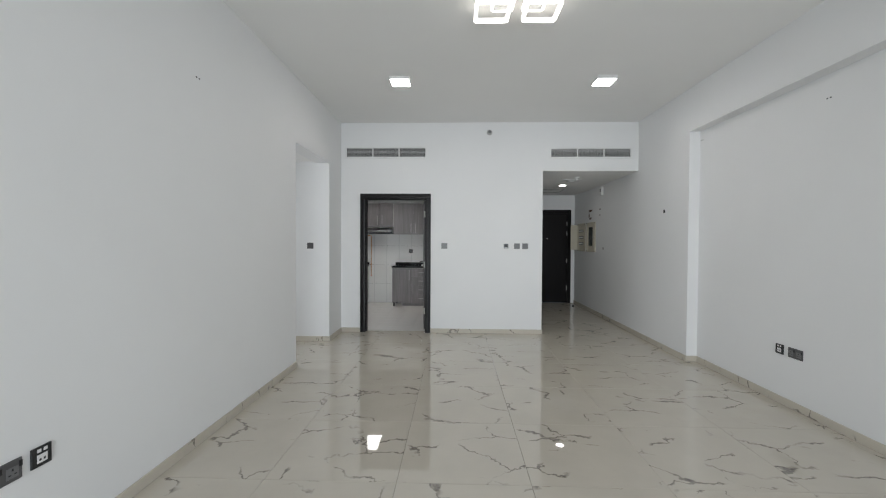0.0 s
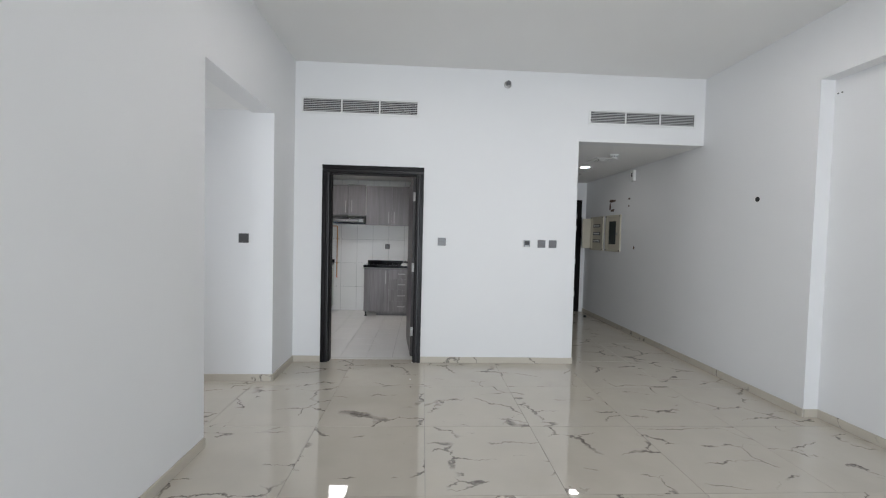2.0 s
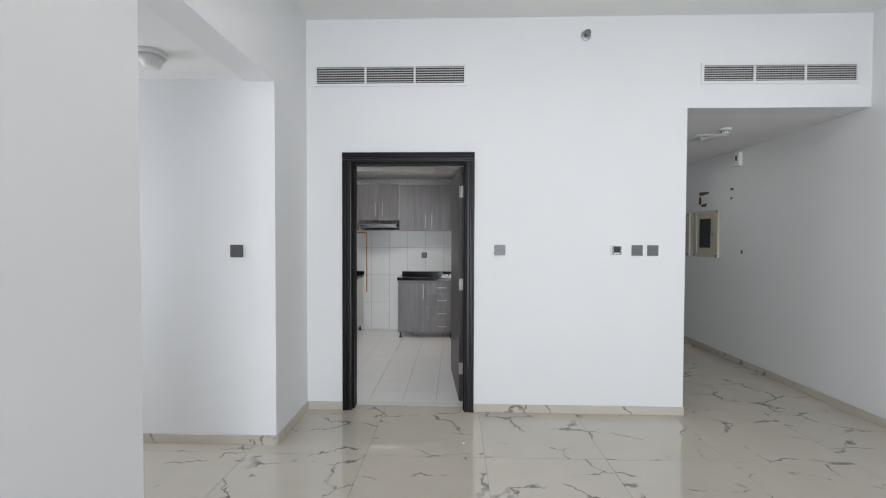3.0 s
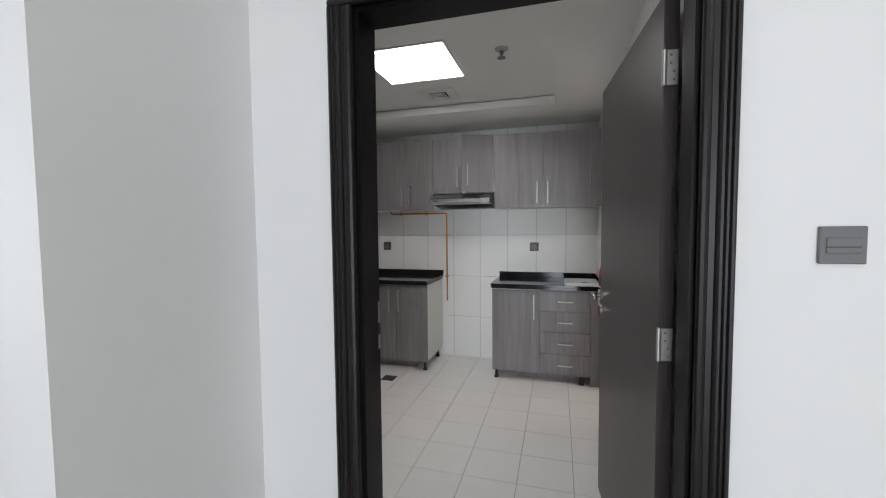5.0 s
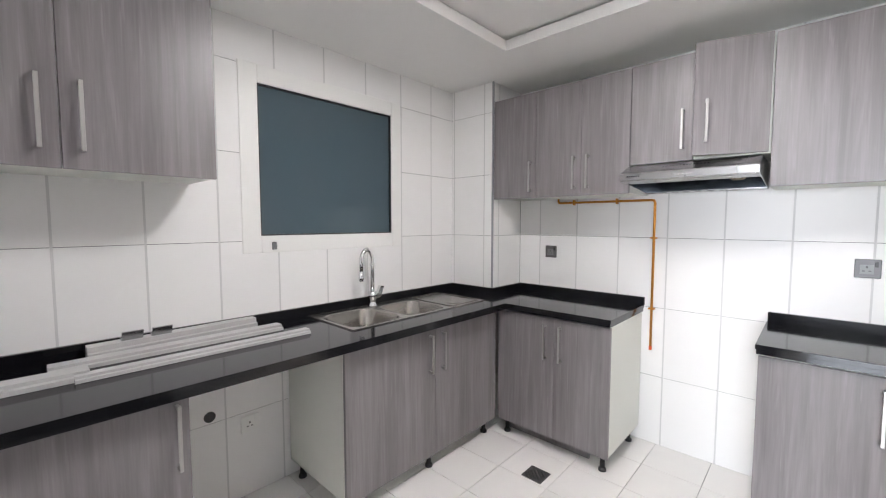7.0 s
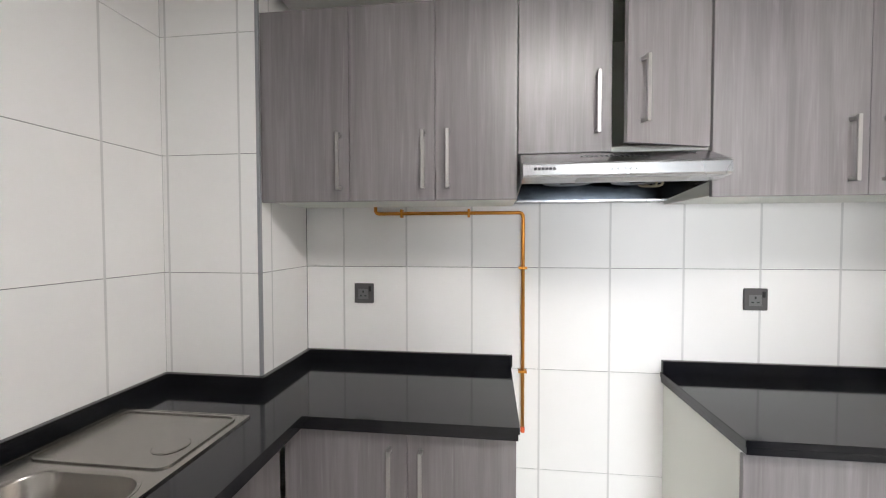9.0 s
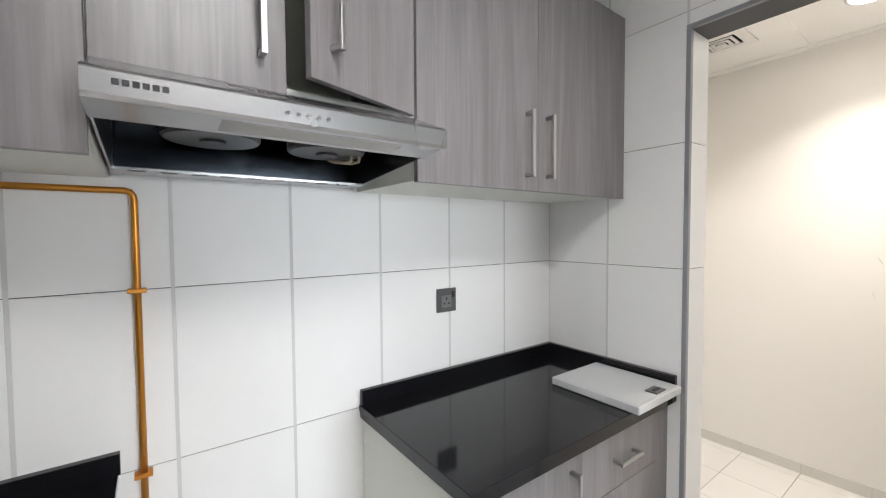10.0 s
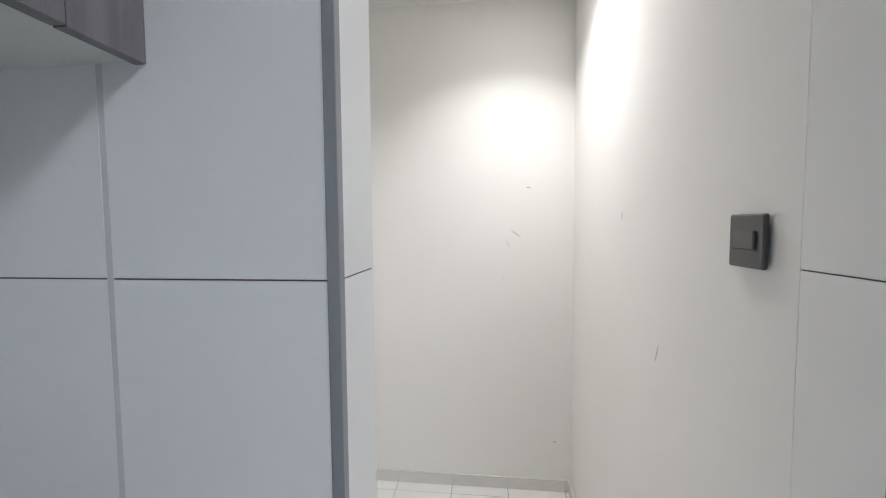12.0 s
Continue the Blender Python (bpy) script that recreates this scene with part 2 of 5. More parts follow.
def part(name, bm, mat, parent=None, label="", smooth=False):
    lo = Vector([min(v.co[i] for v in bm.verts) for i in range(3)])
    hi = Vector([max(v.co[i] for v in bm.verts) for i in range(3)])
    c = (lo + hi) / 2
    bmesh.ops.translate(bm, verts=bm.verts, vec=-c)
    bmesh.ops.recalc_face_normals(bm, faces=bm.faces)
    me = bpy.data.meshes.new(name)
    bm.to_mesh(me)
    bm.free()
    me.materials.append(mat)
    if smooth:
        for p in me.polygons:
            p.use_smooth = True
    ob = new(name, me)
    if parent:
        ob.parent = parent
        ob.location = c - ORIGIN[parent.name]
    else:
        ob.location = c
    ORIGIN[ob.name] = c
    if label:
        ob["label"] = label
    return ob


def boxes(*bs, bevel=0.0, seg=1):
    """A bmesh of boxes (x0, x1, y0, y1, z0, z1)."""
    bm = bmesh.new()
    for x0, x1, y0, y1, z0, z1 in bs:
        v = [bm.verts.new((x, y, z)) for x in (x0, x1) for y in (y0, y1) for z in (z0, z1)]
        for f in ((0, 1, 3, 2), (4, 6, 7, 5), (0, 4, 5, 1), (2, 3, 7, 6), (0, 2, 6, 4), (1, 5, 7, 3)):
            bm.faces.new([v[i] for i in f])
    bmesh.ops.recalc_face_normals(bm, faces=bm.faces)
    if bevel:
        bmesh.ops.bevel(bm, geom=bm.edges[:], offset=bevel, segments=seg, affect="EDGES", profile=0.5)
    return bm


def prism(outline, axis, a, b):
    """An outline of 2D points drawn out along an axis from a to b (x: outline is y,z; y: x,z; z: x,y)."""
    bm = bmesh.new()

    def put(p, d):
        return {"x": (d, p[0], p[1]), "y": (p[0], d, p[1]), "z": (p[0], p[1], d)}[axis]
    lo = [bm.verts.new(put(p, a)) for p in outline]
    hi = [bm.verts.new(put(p, b)) for p in outline]
    n = len(outline)
    bm.faces.new(lo)
    bm.faces.new(hi[::-1])
    for i in range(n):
        bm.faces.new((lo[i], hi[i], hi[(i + 1) % n], lo[(i + 1) % n]))
    bmesh.ops.recalc_face_normals(bm, faces=bm.faces)
    return bm


def rounded(cx, cy, w, h, r, n=6):
    pts = []
    for sx, sy, a0 in ((1, 1, 0), (-1, 1, 90), (-1, -1, 180), (1, -1, 270)):
        for i in range(n + 1):
            a = radians(a0 + 90 * i / n)
            pts.append((cx + sx * (w / 2 - r) + r * math.cos(a), cy + sy * (h / 2 - r) + r * math.sin(a)))
    return pts


def lathe(profile, at, n=24, tilt=None):
    """A profile of (radius, height) turned about z at a place."""
    bm = bmesh.new()
    rings = []
    for r, z in profile:
        rings.append([bm.verts.new((r * math.cos(2 * math.pi * i / n), r * math.sin(2 * math.pi * i / n), z)) for i in range(n)])
    for a, b in zip(rings, rings[1:]):
        for i in range(n):
            bm.faces.new((a[i], a[(i + 1) % n], b[(i + 1) % n], b[i]))
    bm.faces.new(rings[0][::-1])
    bm.faces.new(rings[-1])
    if tilt:
        bmesh.ops.transform(bm, verts=bm.verts, matrix=tilt)
    bmesh.ops.translate(bm, verts=bm.verts, vec=at)
    return bm


def tube(points, r, n=12):
    """A round tube along points."""
    bm = bmesh.new()
    pts = [Vector(p) for p in points]
    rings, side = [], None
    for i, p in enumerate(pts):
        d = (pts[min(i + 1, len(pts) - 1)] - pts[max(i - 1, 0)]).normalized()
        if side is None:
            side = d.orthogonal().normalized()
        side = (side - d * side.dot(d)).normalized()
        up = d.cross(side)
        rings.append([bm.verts.new(p + r * (side * math.cos(2 * math.pi * k / n) + up * math.sin(2 * math.pi * k / n))) for k in range(n)])
    for a, b in zip(rings, rings[1:]):
        for k in range(n):
            bm.faces.new((a[k], a[(k + 1) % n], b[(k + 1) % n], b[k]))
    bm.faces.new(rings[0][::-1])
    bm.faces.new(rings[-1])
    return bm


def frame_ring(cx, cy, w, h, r, band, z0, z1):
    """A flat rounded-square ring."""
    o, i = rounded(cx, cy, w, h, r), rounded(cx, cy, w - 2 * band, h - 2 * band, max(r - band, 0.01))
    bm = bmesh.new()
    vs = [[bm.verts.new((*p, z)) for p in ps] for ps in (o, i) for z in (z0, z1)]
    n = len(o)
    for k in range(n):
        q = (k + 1) % n
        for a, b in ((0, 1), (1, 3), (3, 2), (2, 0)):
            bm.faces.new((vs[a][k], vs[a][q], vs[b][q], vs[b][k]))
    bmesh.ops.recalc_face_normals(bm, faces=bm.faces)
    return bm


def setting(name, bm, mat, label="", category=""):
    return tagged(part(name, bm, mat), label, category, kind="structure")


def single(name, bm, mat, label, category, group="", smooth=False):
    return tagged(part(name, bm, mat, smooth=smooth), label, category, group)

# ---- the shell ----
LX, RX, RX2, FY, CZ = -1.517, 3.028, 3.152, 6.183, 3.242   # living room: side walls, recess, far wall, ceiling
KL, KR, KB, KF, KZ = -3.04, -0.168, 9.205, 6.345, 2.392    # kitchen: window wall, pantry wall, back, door wall, ceiling
TG = 0.0026                                                 # tile thickness
BY = -2.7                                                   # balcony end of the living room

wall_left = setting("wall_living_left", boxes((LX - 0.2, LX, BY, 4.412, 0, CZ), (LX - 0.2, LX, 4.412, 5.592, 2.508, CZ),
                    (LX - 0.2, LX, 5.592, FY, 0, CZ)), WALL, "white painted wall with an opening to the passage", "wall")
wall_right = setting("wall_living_right", boxes((RX, RX + 0.3, 4.855, 9.40, 0, CZ), (RX2, RX + 0.3, BY, 4.855, 0, 2.733),
                     (RX, RX + 0.3, BY, 4.855, 2.733, CZ)), WALL, "white painted wall with a shallow recess under a beam", "wall")
wall_far = setting("wall_living_far", boxes((LX - 1.8, -1.19, FY, KF - TG, 0, CZ), (-1.19, -0.147, FY, KF - TG, 2.125, CZ),
                   (-0.147, 1.592, FY, KF - TG, 0, CZ), (1.592, RX, FY, KF - TG, 2.50, CZ)), WALL,
                   "white painted wall with the kitchen doorway and hall opening", "wall")
wall_back = setting("wall_living_back", boxes((LX, -0.95, BY - 0.2, BY, 0, CZ), (2.45, RX2, BY - 0.2, BY, 0, CZ),
                    (-0.95, 2.45, BY - 0.2, BY, 2.55, CZ), (-0.95, 2.45, BY - 0.2, BY, 0, 0.12)), WALL, "white painted wall with the balcony window", "wall")
setting("ceiling_living", boxes((LX, RX2, BY, FY, CZ, CZ + 0.15)), CEIL, "white painted living room ceiling", "ceiling")
setting("passage_walls", boxes((-4.5, LX - 0.2, 4.212, 4.412, 0, 2.7), (-4.5, LX - 0.2, 5.592, 5.742, 0, 2.7), (-4.65, -4.5, 4.212, 5.742, 0, 2.7)),
        WALL, "white painted passage walls", "wall")
setting("ceiling_passage", boxes((-4.5, LX - 0.2, 4.412, 5.592, 2.53, 2.7)), CEIL, "white painted passage ceiling", "ceiling")
setting("wall_hall_left", boxes((1.448, 1.592, KF - TG, 9.40, 0, 2.7)), WALL, "white painted hall wall", "wall")
setting("wall_hall_end", boxes((1.44, 1.86, 9.40, 9.55, 0, 2.7), (1.86, 2.945, 9.40, 9.55, 2.165, 2.7), (2.945, RX + 0.3, 9.40, 9.55, 0, 2.7)), WALL, "white painted hall end wall", "wall")
setting("ceiling_hall", boxes((1.592, RX, KF - TG, 9.40, 2.50, 2.7)), CEIL, "white painted hall ceiling", "ceiling")

# kitchen shell: plain backing, tiles are laid on it further down
wk_left = setting("wall_kitchen_left", boxes((KL - 0.2, KL - TG, KF, 7.262, 0, 2.6), (KL - 0.2, KL - TG, 8.30, KB, 0, 2.6),
                  (KL - 0.2, KL - TG, 7.262, 8.30, 0, 1.247), (KL - 0.2, KL - TG, 7.262, 8.30, 2.196, 2.6)), GROUT, "white tiled kitchen wall with a window", "wall")
wk_back = setting("wall_kitchen_back", boxes((KL - 0.2, 1.44, KB + TG, KB + 0.15, 0, 2.6)), GROUT, "white tiled kitchen wall behind the hood", "wall")
wk_pillar = setting("wall_kitchen_pillar", boxes((KL - TG, -2.655 - TG, 8.834 + TG, KB + TG, 0, 2.6)), GROUT, "white tiled pillar in the kitchen corner", "pillar")
PX = -0.022
wk_right = setting("wall_kitchen_right", boxes((KR + TG, PX, KF, 8.018 - TG, 0, 2.6), (KR + TG, PX, 8.618 + TG, KB + TG, 0, 2.6),
                   (KR + TG, PX, 8.018 - TG, 8.618 + TG, 2.122 + TG, 2.6)), GROUT, "white tiled kitchen wall with the pantry opening", "wall")
LIP = 2.452
setting("ceiling_kitchen", boxes((KL, -2.308, KF, KB, KZ, LIP), (-0.565, KR, KF, KB, KZ, LIP), (-2.308, -0.565, 8.475, KB, KZ, LIP), (-2.308, -0.565, KF, 6.72, KZ, LIP),
        (KL, -2.326, KF, KB, LIP, 2.6), (-0.565, KR, KF, KB, LIP, 2.6), (-2.326, -0.565, 8.503, KB, LIP, 2.6), (-2.326, -0.565, KF, 6.72, LIP, 2.6),
        (-2.326, -0.565, 6.72, 8.503, 2.463, 2.6)), CEIL, "white ceiling with a shallow square tray and shadow gap", "ceiling")
# pantry
setting("wall_pantry_side", boxes((PX, 1.425, 7.86, 8.0182, 0, 2.65)), PANTRY, "warm white painted pantry wall", "wall")
setting("wall_pantry_end", boxes((1.425, 1.429, 8.016, KB + TG, 0, 2.65)), PANTRY, "warm white painted pantry wall", "wall")
setting("wall_pantry_back", boxes((PX, 1.44, KB - 0.004, KB + TG, 0, 2.65)), PANTRY, "warm white painted pantry wall", "wall")
setting("wall_pantry_front", boxes((PX, PX + 0.003, 8.622, KB - 0.004, 0, 2.65), (PX, PX + 0.003, 8.022, 8.622, 2.13, 2.65)), PANTRY, "warm white painted pantry wall", "wall")
LPX, LPY, LPR = 0.905, 8.335, 0.074
setting("ceiling_pantry", boxes((PX, 1.425, 8.0195, KB, 2.473, 2.65),
        (0.15, 0.165, 8.022, KB, 2.468, 2.473), (1.34, 1.355, 8.022, KB, 2.468, 2.473), (0.165, 1.34, 8.62, 8.635, 2.468, 2.473), (PX, 0.15, 8.62, 8.635, 2.468, 2.473),
        (0.745, 0.76, 8.022, 8.62, 2.468, 2.473), (0.745, 0.76, 8.635, KB, 2.468, 2.473)), CEIL, "white pantry ceiling of square panels", "ceiling")

floor_living = setting("floor_living", boxes((LX - 3.2, RX + 0.3, BY - 0.3, FY + 0.17, -0.12, -0.007), (1.4, RX + 0.3, FY + 0.17, 9.6, -0.12, -0.007)), GROUT_F, "polished cream marble-look tile floor", "floor")
floor_kitchen = setting("floor_kitchen", boxes((KL - 0.2, 1.4, FY + 0.17, KB + 0.2, -0.12, -0.007)), GROUT_F, "white square tile floor", "floor")

# skirting, lengths butted end to end
sk = 0
for x0, x1, y0, y1 in ((LX, LX + 0.012, BY, 4.412), (LX, LX + 0.012, 5.592, FY), (LX + 0.012, -1.217, FY - 0.012, FY), (-0.12, 1.592, FY - 0.012, FY),
                       (1.592, 1.604, FY, 9.40), (1.604, 1.86, 9.388, 9.40), (RX - 0.012, RX, 4.855, 9.40), (RX2 - 0.012, RX2, BY, 4.843), (RX, RX2, 4.843, 4.855),
                       (-4.5, LX, 5.580, 5.592), (-4.5, LX - 0.2, 4.412, 4.424)):
    sk += 1
    setting("baseboard_%d" % sk, boxes((x0, x1, y0, y1, 0, 0.066), bevel=0.002), MARBLE_S, "low beige marble-look tile skirting", "skirting")
setting("baseboard_pantry_1", boxes((PX + 0.003, 1.413, 8.022, 8.03, 0, 0.062), bevel=0.0015), SKIRT_W, "low white tile skirting", "skirting")
bs_p = setting("baseboard_pantry_2", boxes((1.420, 1.425, 8.03, 9.2, 0, 0.0605)), GROUT_L, "low white tile skirting with joints", "skirting")

# balcony window, behind the walk's start
w = thing("window_1", (0.75, BY - 0.1, 0.12), "white framed balcony window", "window", kind="structure")
part("window_frame", boxes((-0.95, 2.45, BY - 0.14, BY - 0.06, 0.12, 0.18), (-0.95, 2.45, BY - 0.14, BY - 0.06, 2.49, 2.55), (-0.95, -0.89, BY - 0.14, BY - 0.06, 0.18, 2.49),
     (2.39, 2.45, BY - 0.14, BY - 0.06, 0.18, 2.49), (0.72, 0.78, BY - 0.14, BY - 0.06, 0.18, 2.49)), WHITEP, w)

# kitchen window
w = thing("window_2", (KL, 7.78, 1.247), "white framed fixed window with dark tinted glass", "window", kind="structure")
X0, X1 = KL - 0.05, KL + 0.004
part("window_frame", boxes((X0, X1, 7.262, 7.355, 1.247, 2.196), (X0, X1, 8.222, 8.30, 1.247, 2.196), (X0, X1, 7.355, 8.222, 1.247, 1.335),
     (X0, X1, 7.355, 8.222, 2.106, 2.196), bevel=0.003), WHITEP, w)
part("gasket", boxes((KL - 0.018, KL - 0.004, 7.355, 7.362, 1.335, 2.106), (KL - 0.018, KL - 0.004, 8.215, 8.222, 1.335, 2.106),
     (KL - 0.018, KL - 0.004, 7.362, 8.215, 1.335, 1.342), (KL - 0.018, KL - 0.004, 7.362, 8.215, 2.099, 2.106)), BLACKP, w, "black rubber gasket")
part("pane", boxes((KL - 0.024, KL - 0.018, 7.355, 8.222, 1.335, 2.106)), GLASS, w, "dark blue-grey glass pane")
part("backing", boxes((KL - 0.045, KL - 0.025, 7.355, 8.222, 1.335, 2.106)), VOID, w)
part("latch", boxes((X1, X1 + 0.006, 7.408, 7.432, 1.262, 1.302), bevel=0.002), GREYP, w, "small grey latch plate")

# ---- doors ----
# kitchen doorway: moulded architrave, lining, stop
d = thing("door_1", (-0.67, FY, 0), "dark wenge kitchen doorway frame with its door open", "door frame", kind="structure")


# reeded moulding: distance from the outer edge, thickness
REEDS = ((0, 0), (0, 0.017), (0.005, 0.021), (0.010, 0.021), (0.013, 0.017), (0.017, 0.021), (0.022, 0.021), (0.025, 0.017), (0.029, 0.021), (0.035, 0.021), (0.040, 0.016),
         (0.043, 0.010), (0.056, 0.010), (0.059, 0.014), (0.066, 0.016), (0.074, 0.014), (0.078, 0.007), (0.078, 0))


def architrave(u0, sgn):
    """Moulded profile across the width from the outer edge inwards, as (x, y)."""
    return [(u0 + sgn * u, FY - t) for u, t in REEDS]


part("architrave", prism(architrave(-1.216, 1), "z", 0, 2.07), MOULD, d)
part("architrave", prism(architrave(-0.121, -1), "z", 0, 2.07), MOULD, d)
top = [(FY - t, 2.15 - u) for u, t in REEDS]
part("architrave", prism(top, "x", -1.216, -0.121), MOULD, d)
part("lining", boxes((-1.19, -1.142, FY, 6.350, 0, 2.075), bevel=0.002), WENGE, d)
part("lining", boxes((-0.195, -0.147, FY, 6.350, 0, 2.075), bevel=0.002), WENGE, d)
part("lining", boxes((-1.19, -0.147, FY, 6.350, 2.075, 2.125), bevel=0.002), WENGE, d)
part("stop", boxes((-1.142, -1.128, FY + 0.02, 6.305, 0, 2.061)), WENGE, d)
part("stop", boxes((-0.209, -0.195, FY + 0.02, 6.305, 0, 2.061)), WENGE, d)
part("stop", boxes((-1.142, -0.195, FY + 0.02, 6.305, 2.061, 2.075)), WENGE, d)
part("rear_architrave", boxes((-1.262, -1.1905, KF + 0.0006, KF + 0.0055, 0, 2.19), bevel=0.001), WENGE, d)
part("strike_plate", boxes((-1.142, -1.139, 6.312, 6.346, 0.965, 1.135), bevel=0.001), SATIN, d, "satin steel strike plate")
part("strike_lip", boxes((-1.1385, -1.135, 6.322, 6.338, 1.02, 1.06)), BLACKP, d)

for z in (0.30, 1.04, 1.85):
    part("hinge_plate", boxes((-0.1975, -0.1945, 6.312, 6.346, z - 0.05, z + 0.05), bevel=0.001), SATIN, d, "satin steel hinge plate")

# open leaf, hinged on the far jamb
ang = 92.0 + 3.2
lm = Matrix.Translation((-0.198, 6.375, 0)) @ Matrix.Rotation(radians(ang), 4, "Z")
leaf = thing("door_leaf", None, "dark wenge flush door standing wide open", "door", turn=lm)
part("panel", boxes((0.004, 0.885, 0.0, 0.042, 0.008, 2.066), bevel=0.002), LEAF, leaf)
for z in (0.30, 1.04, 1.85):
    h = part("hinge", boxes((-0.006, 0.000, 0.004, 0.036, z - 0.05, z + 0.05), bevel=0.001), SATIN, leaf, "satin steel butt hinge")
    part("knuckle", lathe([(0.007, z - 0.05), (0.007, z + 0.05)], (-0.004, 0.042, 0), 10), SATIN, h)
    for k in (-0.035, -0.012, 0.012, 0.035):
        part("screw", boxes((-0.008, -0.0062, 0.014 + 0.008 * (k > 0), 0.020 + 0.008 * (k > 0), z + k - 0.003, z + k + 0.003)), GREYP, h)
for s, y0 in ((1, 0.042), (-1, 0.0)):
    r = part("rose", lathe([(0.026, 0), (0.026, 0.006), (0.022, 0.009)], (0.825, y0 if s > 0 else 0.0, 1.055), 24, Matrix.Rotation(radians(-90 * s), 4, "X")), CHROME, leaf, "round chrome rose")
    part("lever", tube([(0.825, y0 + s * 0.005, 1.055), (0.825, y0 + s * 0.040, 1.055), (0.818, y0 + s * 0.052, 1.055), (0.80, y0 + s * 0.056, 1.056), (0.76, y0 + s * 0.056, 1.060), (0.715, y0 + s * 0.054, 1.052)], 0.0095), CHROME, leaf, "chrome lever handle", True)
    e = part("escutcheon", lathe([(0.025, 0), (0.025, 0.006), (0.021, 0.009)], (0.825, y0 if s > 0 else 0.0, 0.975), 24, Matrix.Rotation(radians(-90 * s), 4, "X")), CHROME, leaf, "round chrome keyhole rose")

# entrance door at the hall's end
d = thing("door_2", (2.4, 9.40, 0), "dark wenge entrance door, closed", "door", kind="structure")
part("frame", boxes((1.86, 1.945, 9.385, 9.50, 0, 2.165), (2.86, 2.945, 9.385, 9.50, 0, 2.165), (1.945, 2.86, 9.385, 9.50, 2.08, 2.165), bevel=0.003), WENGE, d)
part("panel", boxes((1.945, 2.86, 9.41, 9.46, 0.005, 2.08)), WENGE, d)
for z in (0.35, 0.98, 1.62, 1.85):
    part("hinge", boxes((2.848, 2.862, 9.400, 9.409, z - 0.05, z + 0.05)), SATIN, d, "satin steel hinge")
part("peephole", lathe([(0.012, 0), (0.010, 0.008)], (2.4, 9.41, 1.5), 12, Matrix.Rotation(radians(90), 4, "X")), SATIN, d)

# ---- kitchen cabinets ----
TH = 0.018


def handle(parent, at, length, axis, out):
    """A square bar handle on two posts. out: the direction away from the door."""
    x, y, z = at
    o = Vector(out)
    hold = part("handle", bar_box(at, length, axis, o, 0.026, 0.034, 0.006), SATIN, parent, "satin nickel bar handle")
    for s in (-1, 1):
        a = Vector(at) + Vector({"x": (s * (length / 2 - 0.008), 0, 0), "y": (0, s * (length / 2 - 0.008), 0), "z": (0, 0, s * (length / 2 - 0.008))}[axis])
        part("post", bar_box(a, 0.011, axis, o, 0.0, 0.026, 0.0055), SATIN, hold)


def bar_box(at, length, axis, o, d0, d1, half):
    a = Vector(at)
    lo, hi = a + o * d0, a + o * d1
    e = Vector((half, half, half))
    e["xyz".index(axis)] = length / 2
    for i in range(3):
        if abs(o[i]) > 0.5:
            e[i] = 0
    p = [min(lo[i], hi[i]) - e[i] for i in range(3)]
    q = [max(lo[i], hi[i]) + e[i] for i in range(3)]
    return boxes((p[0], q[0], p[1], q[1], p[2], q[2]), bevel=0.0012)


def carcass(c, x0, x1, y0, y1, z0, z1, front):
    """Carcass panels of a cabinet, open towards front ('y' or 'x')."""
    t = 0.016
    if front == "y":
        panels = (("side_panel", (x0, x0 + t, y0, y1, z0, z1)), ("side_panel", (x1 - t, x1, y0, y1, z0, z1)), ("bottom_panel", (x0 + t, x1 - t, y0, y1, z0, z0 + t)),
                  ("top_panel", (x0 + t, x1 - t, y0, y1, z1 - t, z1)), ("back_panel", (x0 + t, x1 - t, y1 - 0.006, y1, z0 + t, z1 - t)))
    else:
        panels = (("side_panel", (x0, x1, y0, y0 + t, z0, z1)), ("side_panel", (x0, x1, y1 - t, y1, z0, z1)), ("bottom_panel", (x0, x1, y0 + t, y1 - t, z0, z0 + t)),
                  ("top_panel", (x0, x1, y0 + t, y1 - t, z1 - t, z1)), ("back_panel", (x0, x0 + 0.006, y0 + t, y1 - t, z0 + t, z1 - t)))
    for name, b in panels:
        part(name, boxes(b), CARCASS, c, "white melamine panel")


UY, UZ0, UZ1 = 8.846, 1.572, 2.252
g = 0.0009
# uppers on the back wall
c = thing("wall_cabinet", (-2.19, KB, UZ0), "grey wood-grain wall cabinet, three doors closed, beside the pillar", "wall cabinet", "kitchen wall cabinets")
carcass(c, -2.653, -1.729, UY + TH, KB, UZ0, UZ1, "y")
for x0, x1, hx in ((-2.653, -2.318, -2.352), (-2.318, -2.010, -2.050), (-2.010, -1.729, -1.965)):
    q = part("door", boxes((x0 + g, x1 - g, UY, UY + TH - 0.001, UZ0 - 0.004, UZ1), bevel=0.001), WOOD, c)
    handle(q, (hx, UY, UZ0 + 0.135), 0.20, "z", (0, -1, 0))
c = thing("wall_cabinet", (-1.42, KB, 1.72), "short grey wood-grain cabinet over the hood, one door ajar", "wall cabinet", "kitchen wall cabinets")
carcass(c, -1.727, -1.120, UY + TH, KB, 1.722, UZ1, "y")
q = part("door", boxes((-1.727 + g, -1.425, UY, UY + TH - 0.001, 1.720, UZ1), bevel=0.001), WOOD, c)
handle(q, (-1.472, UY, 1.878), 0.20, "z", (0, -1, 0))
am = Matrix.Translation((-1.125, UY - 0.002, 0)) @ Matrix.Rotation(radians(19), 4, "Z")
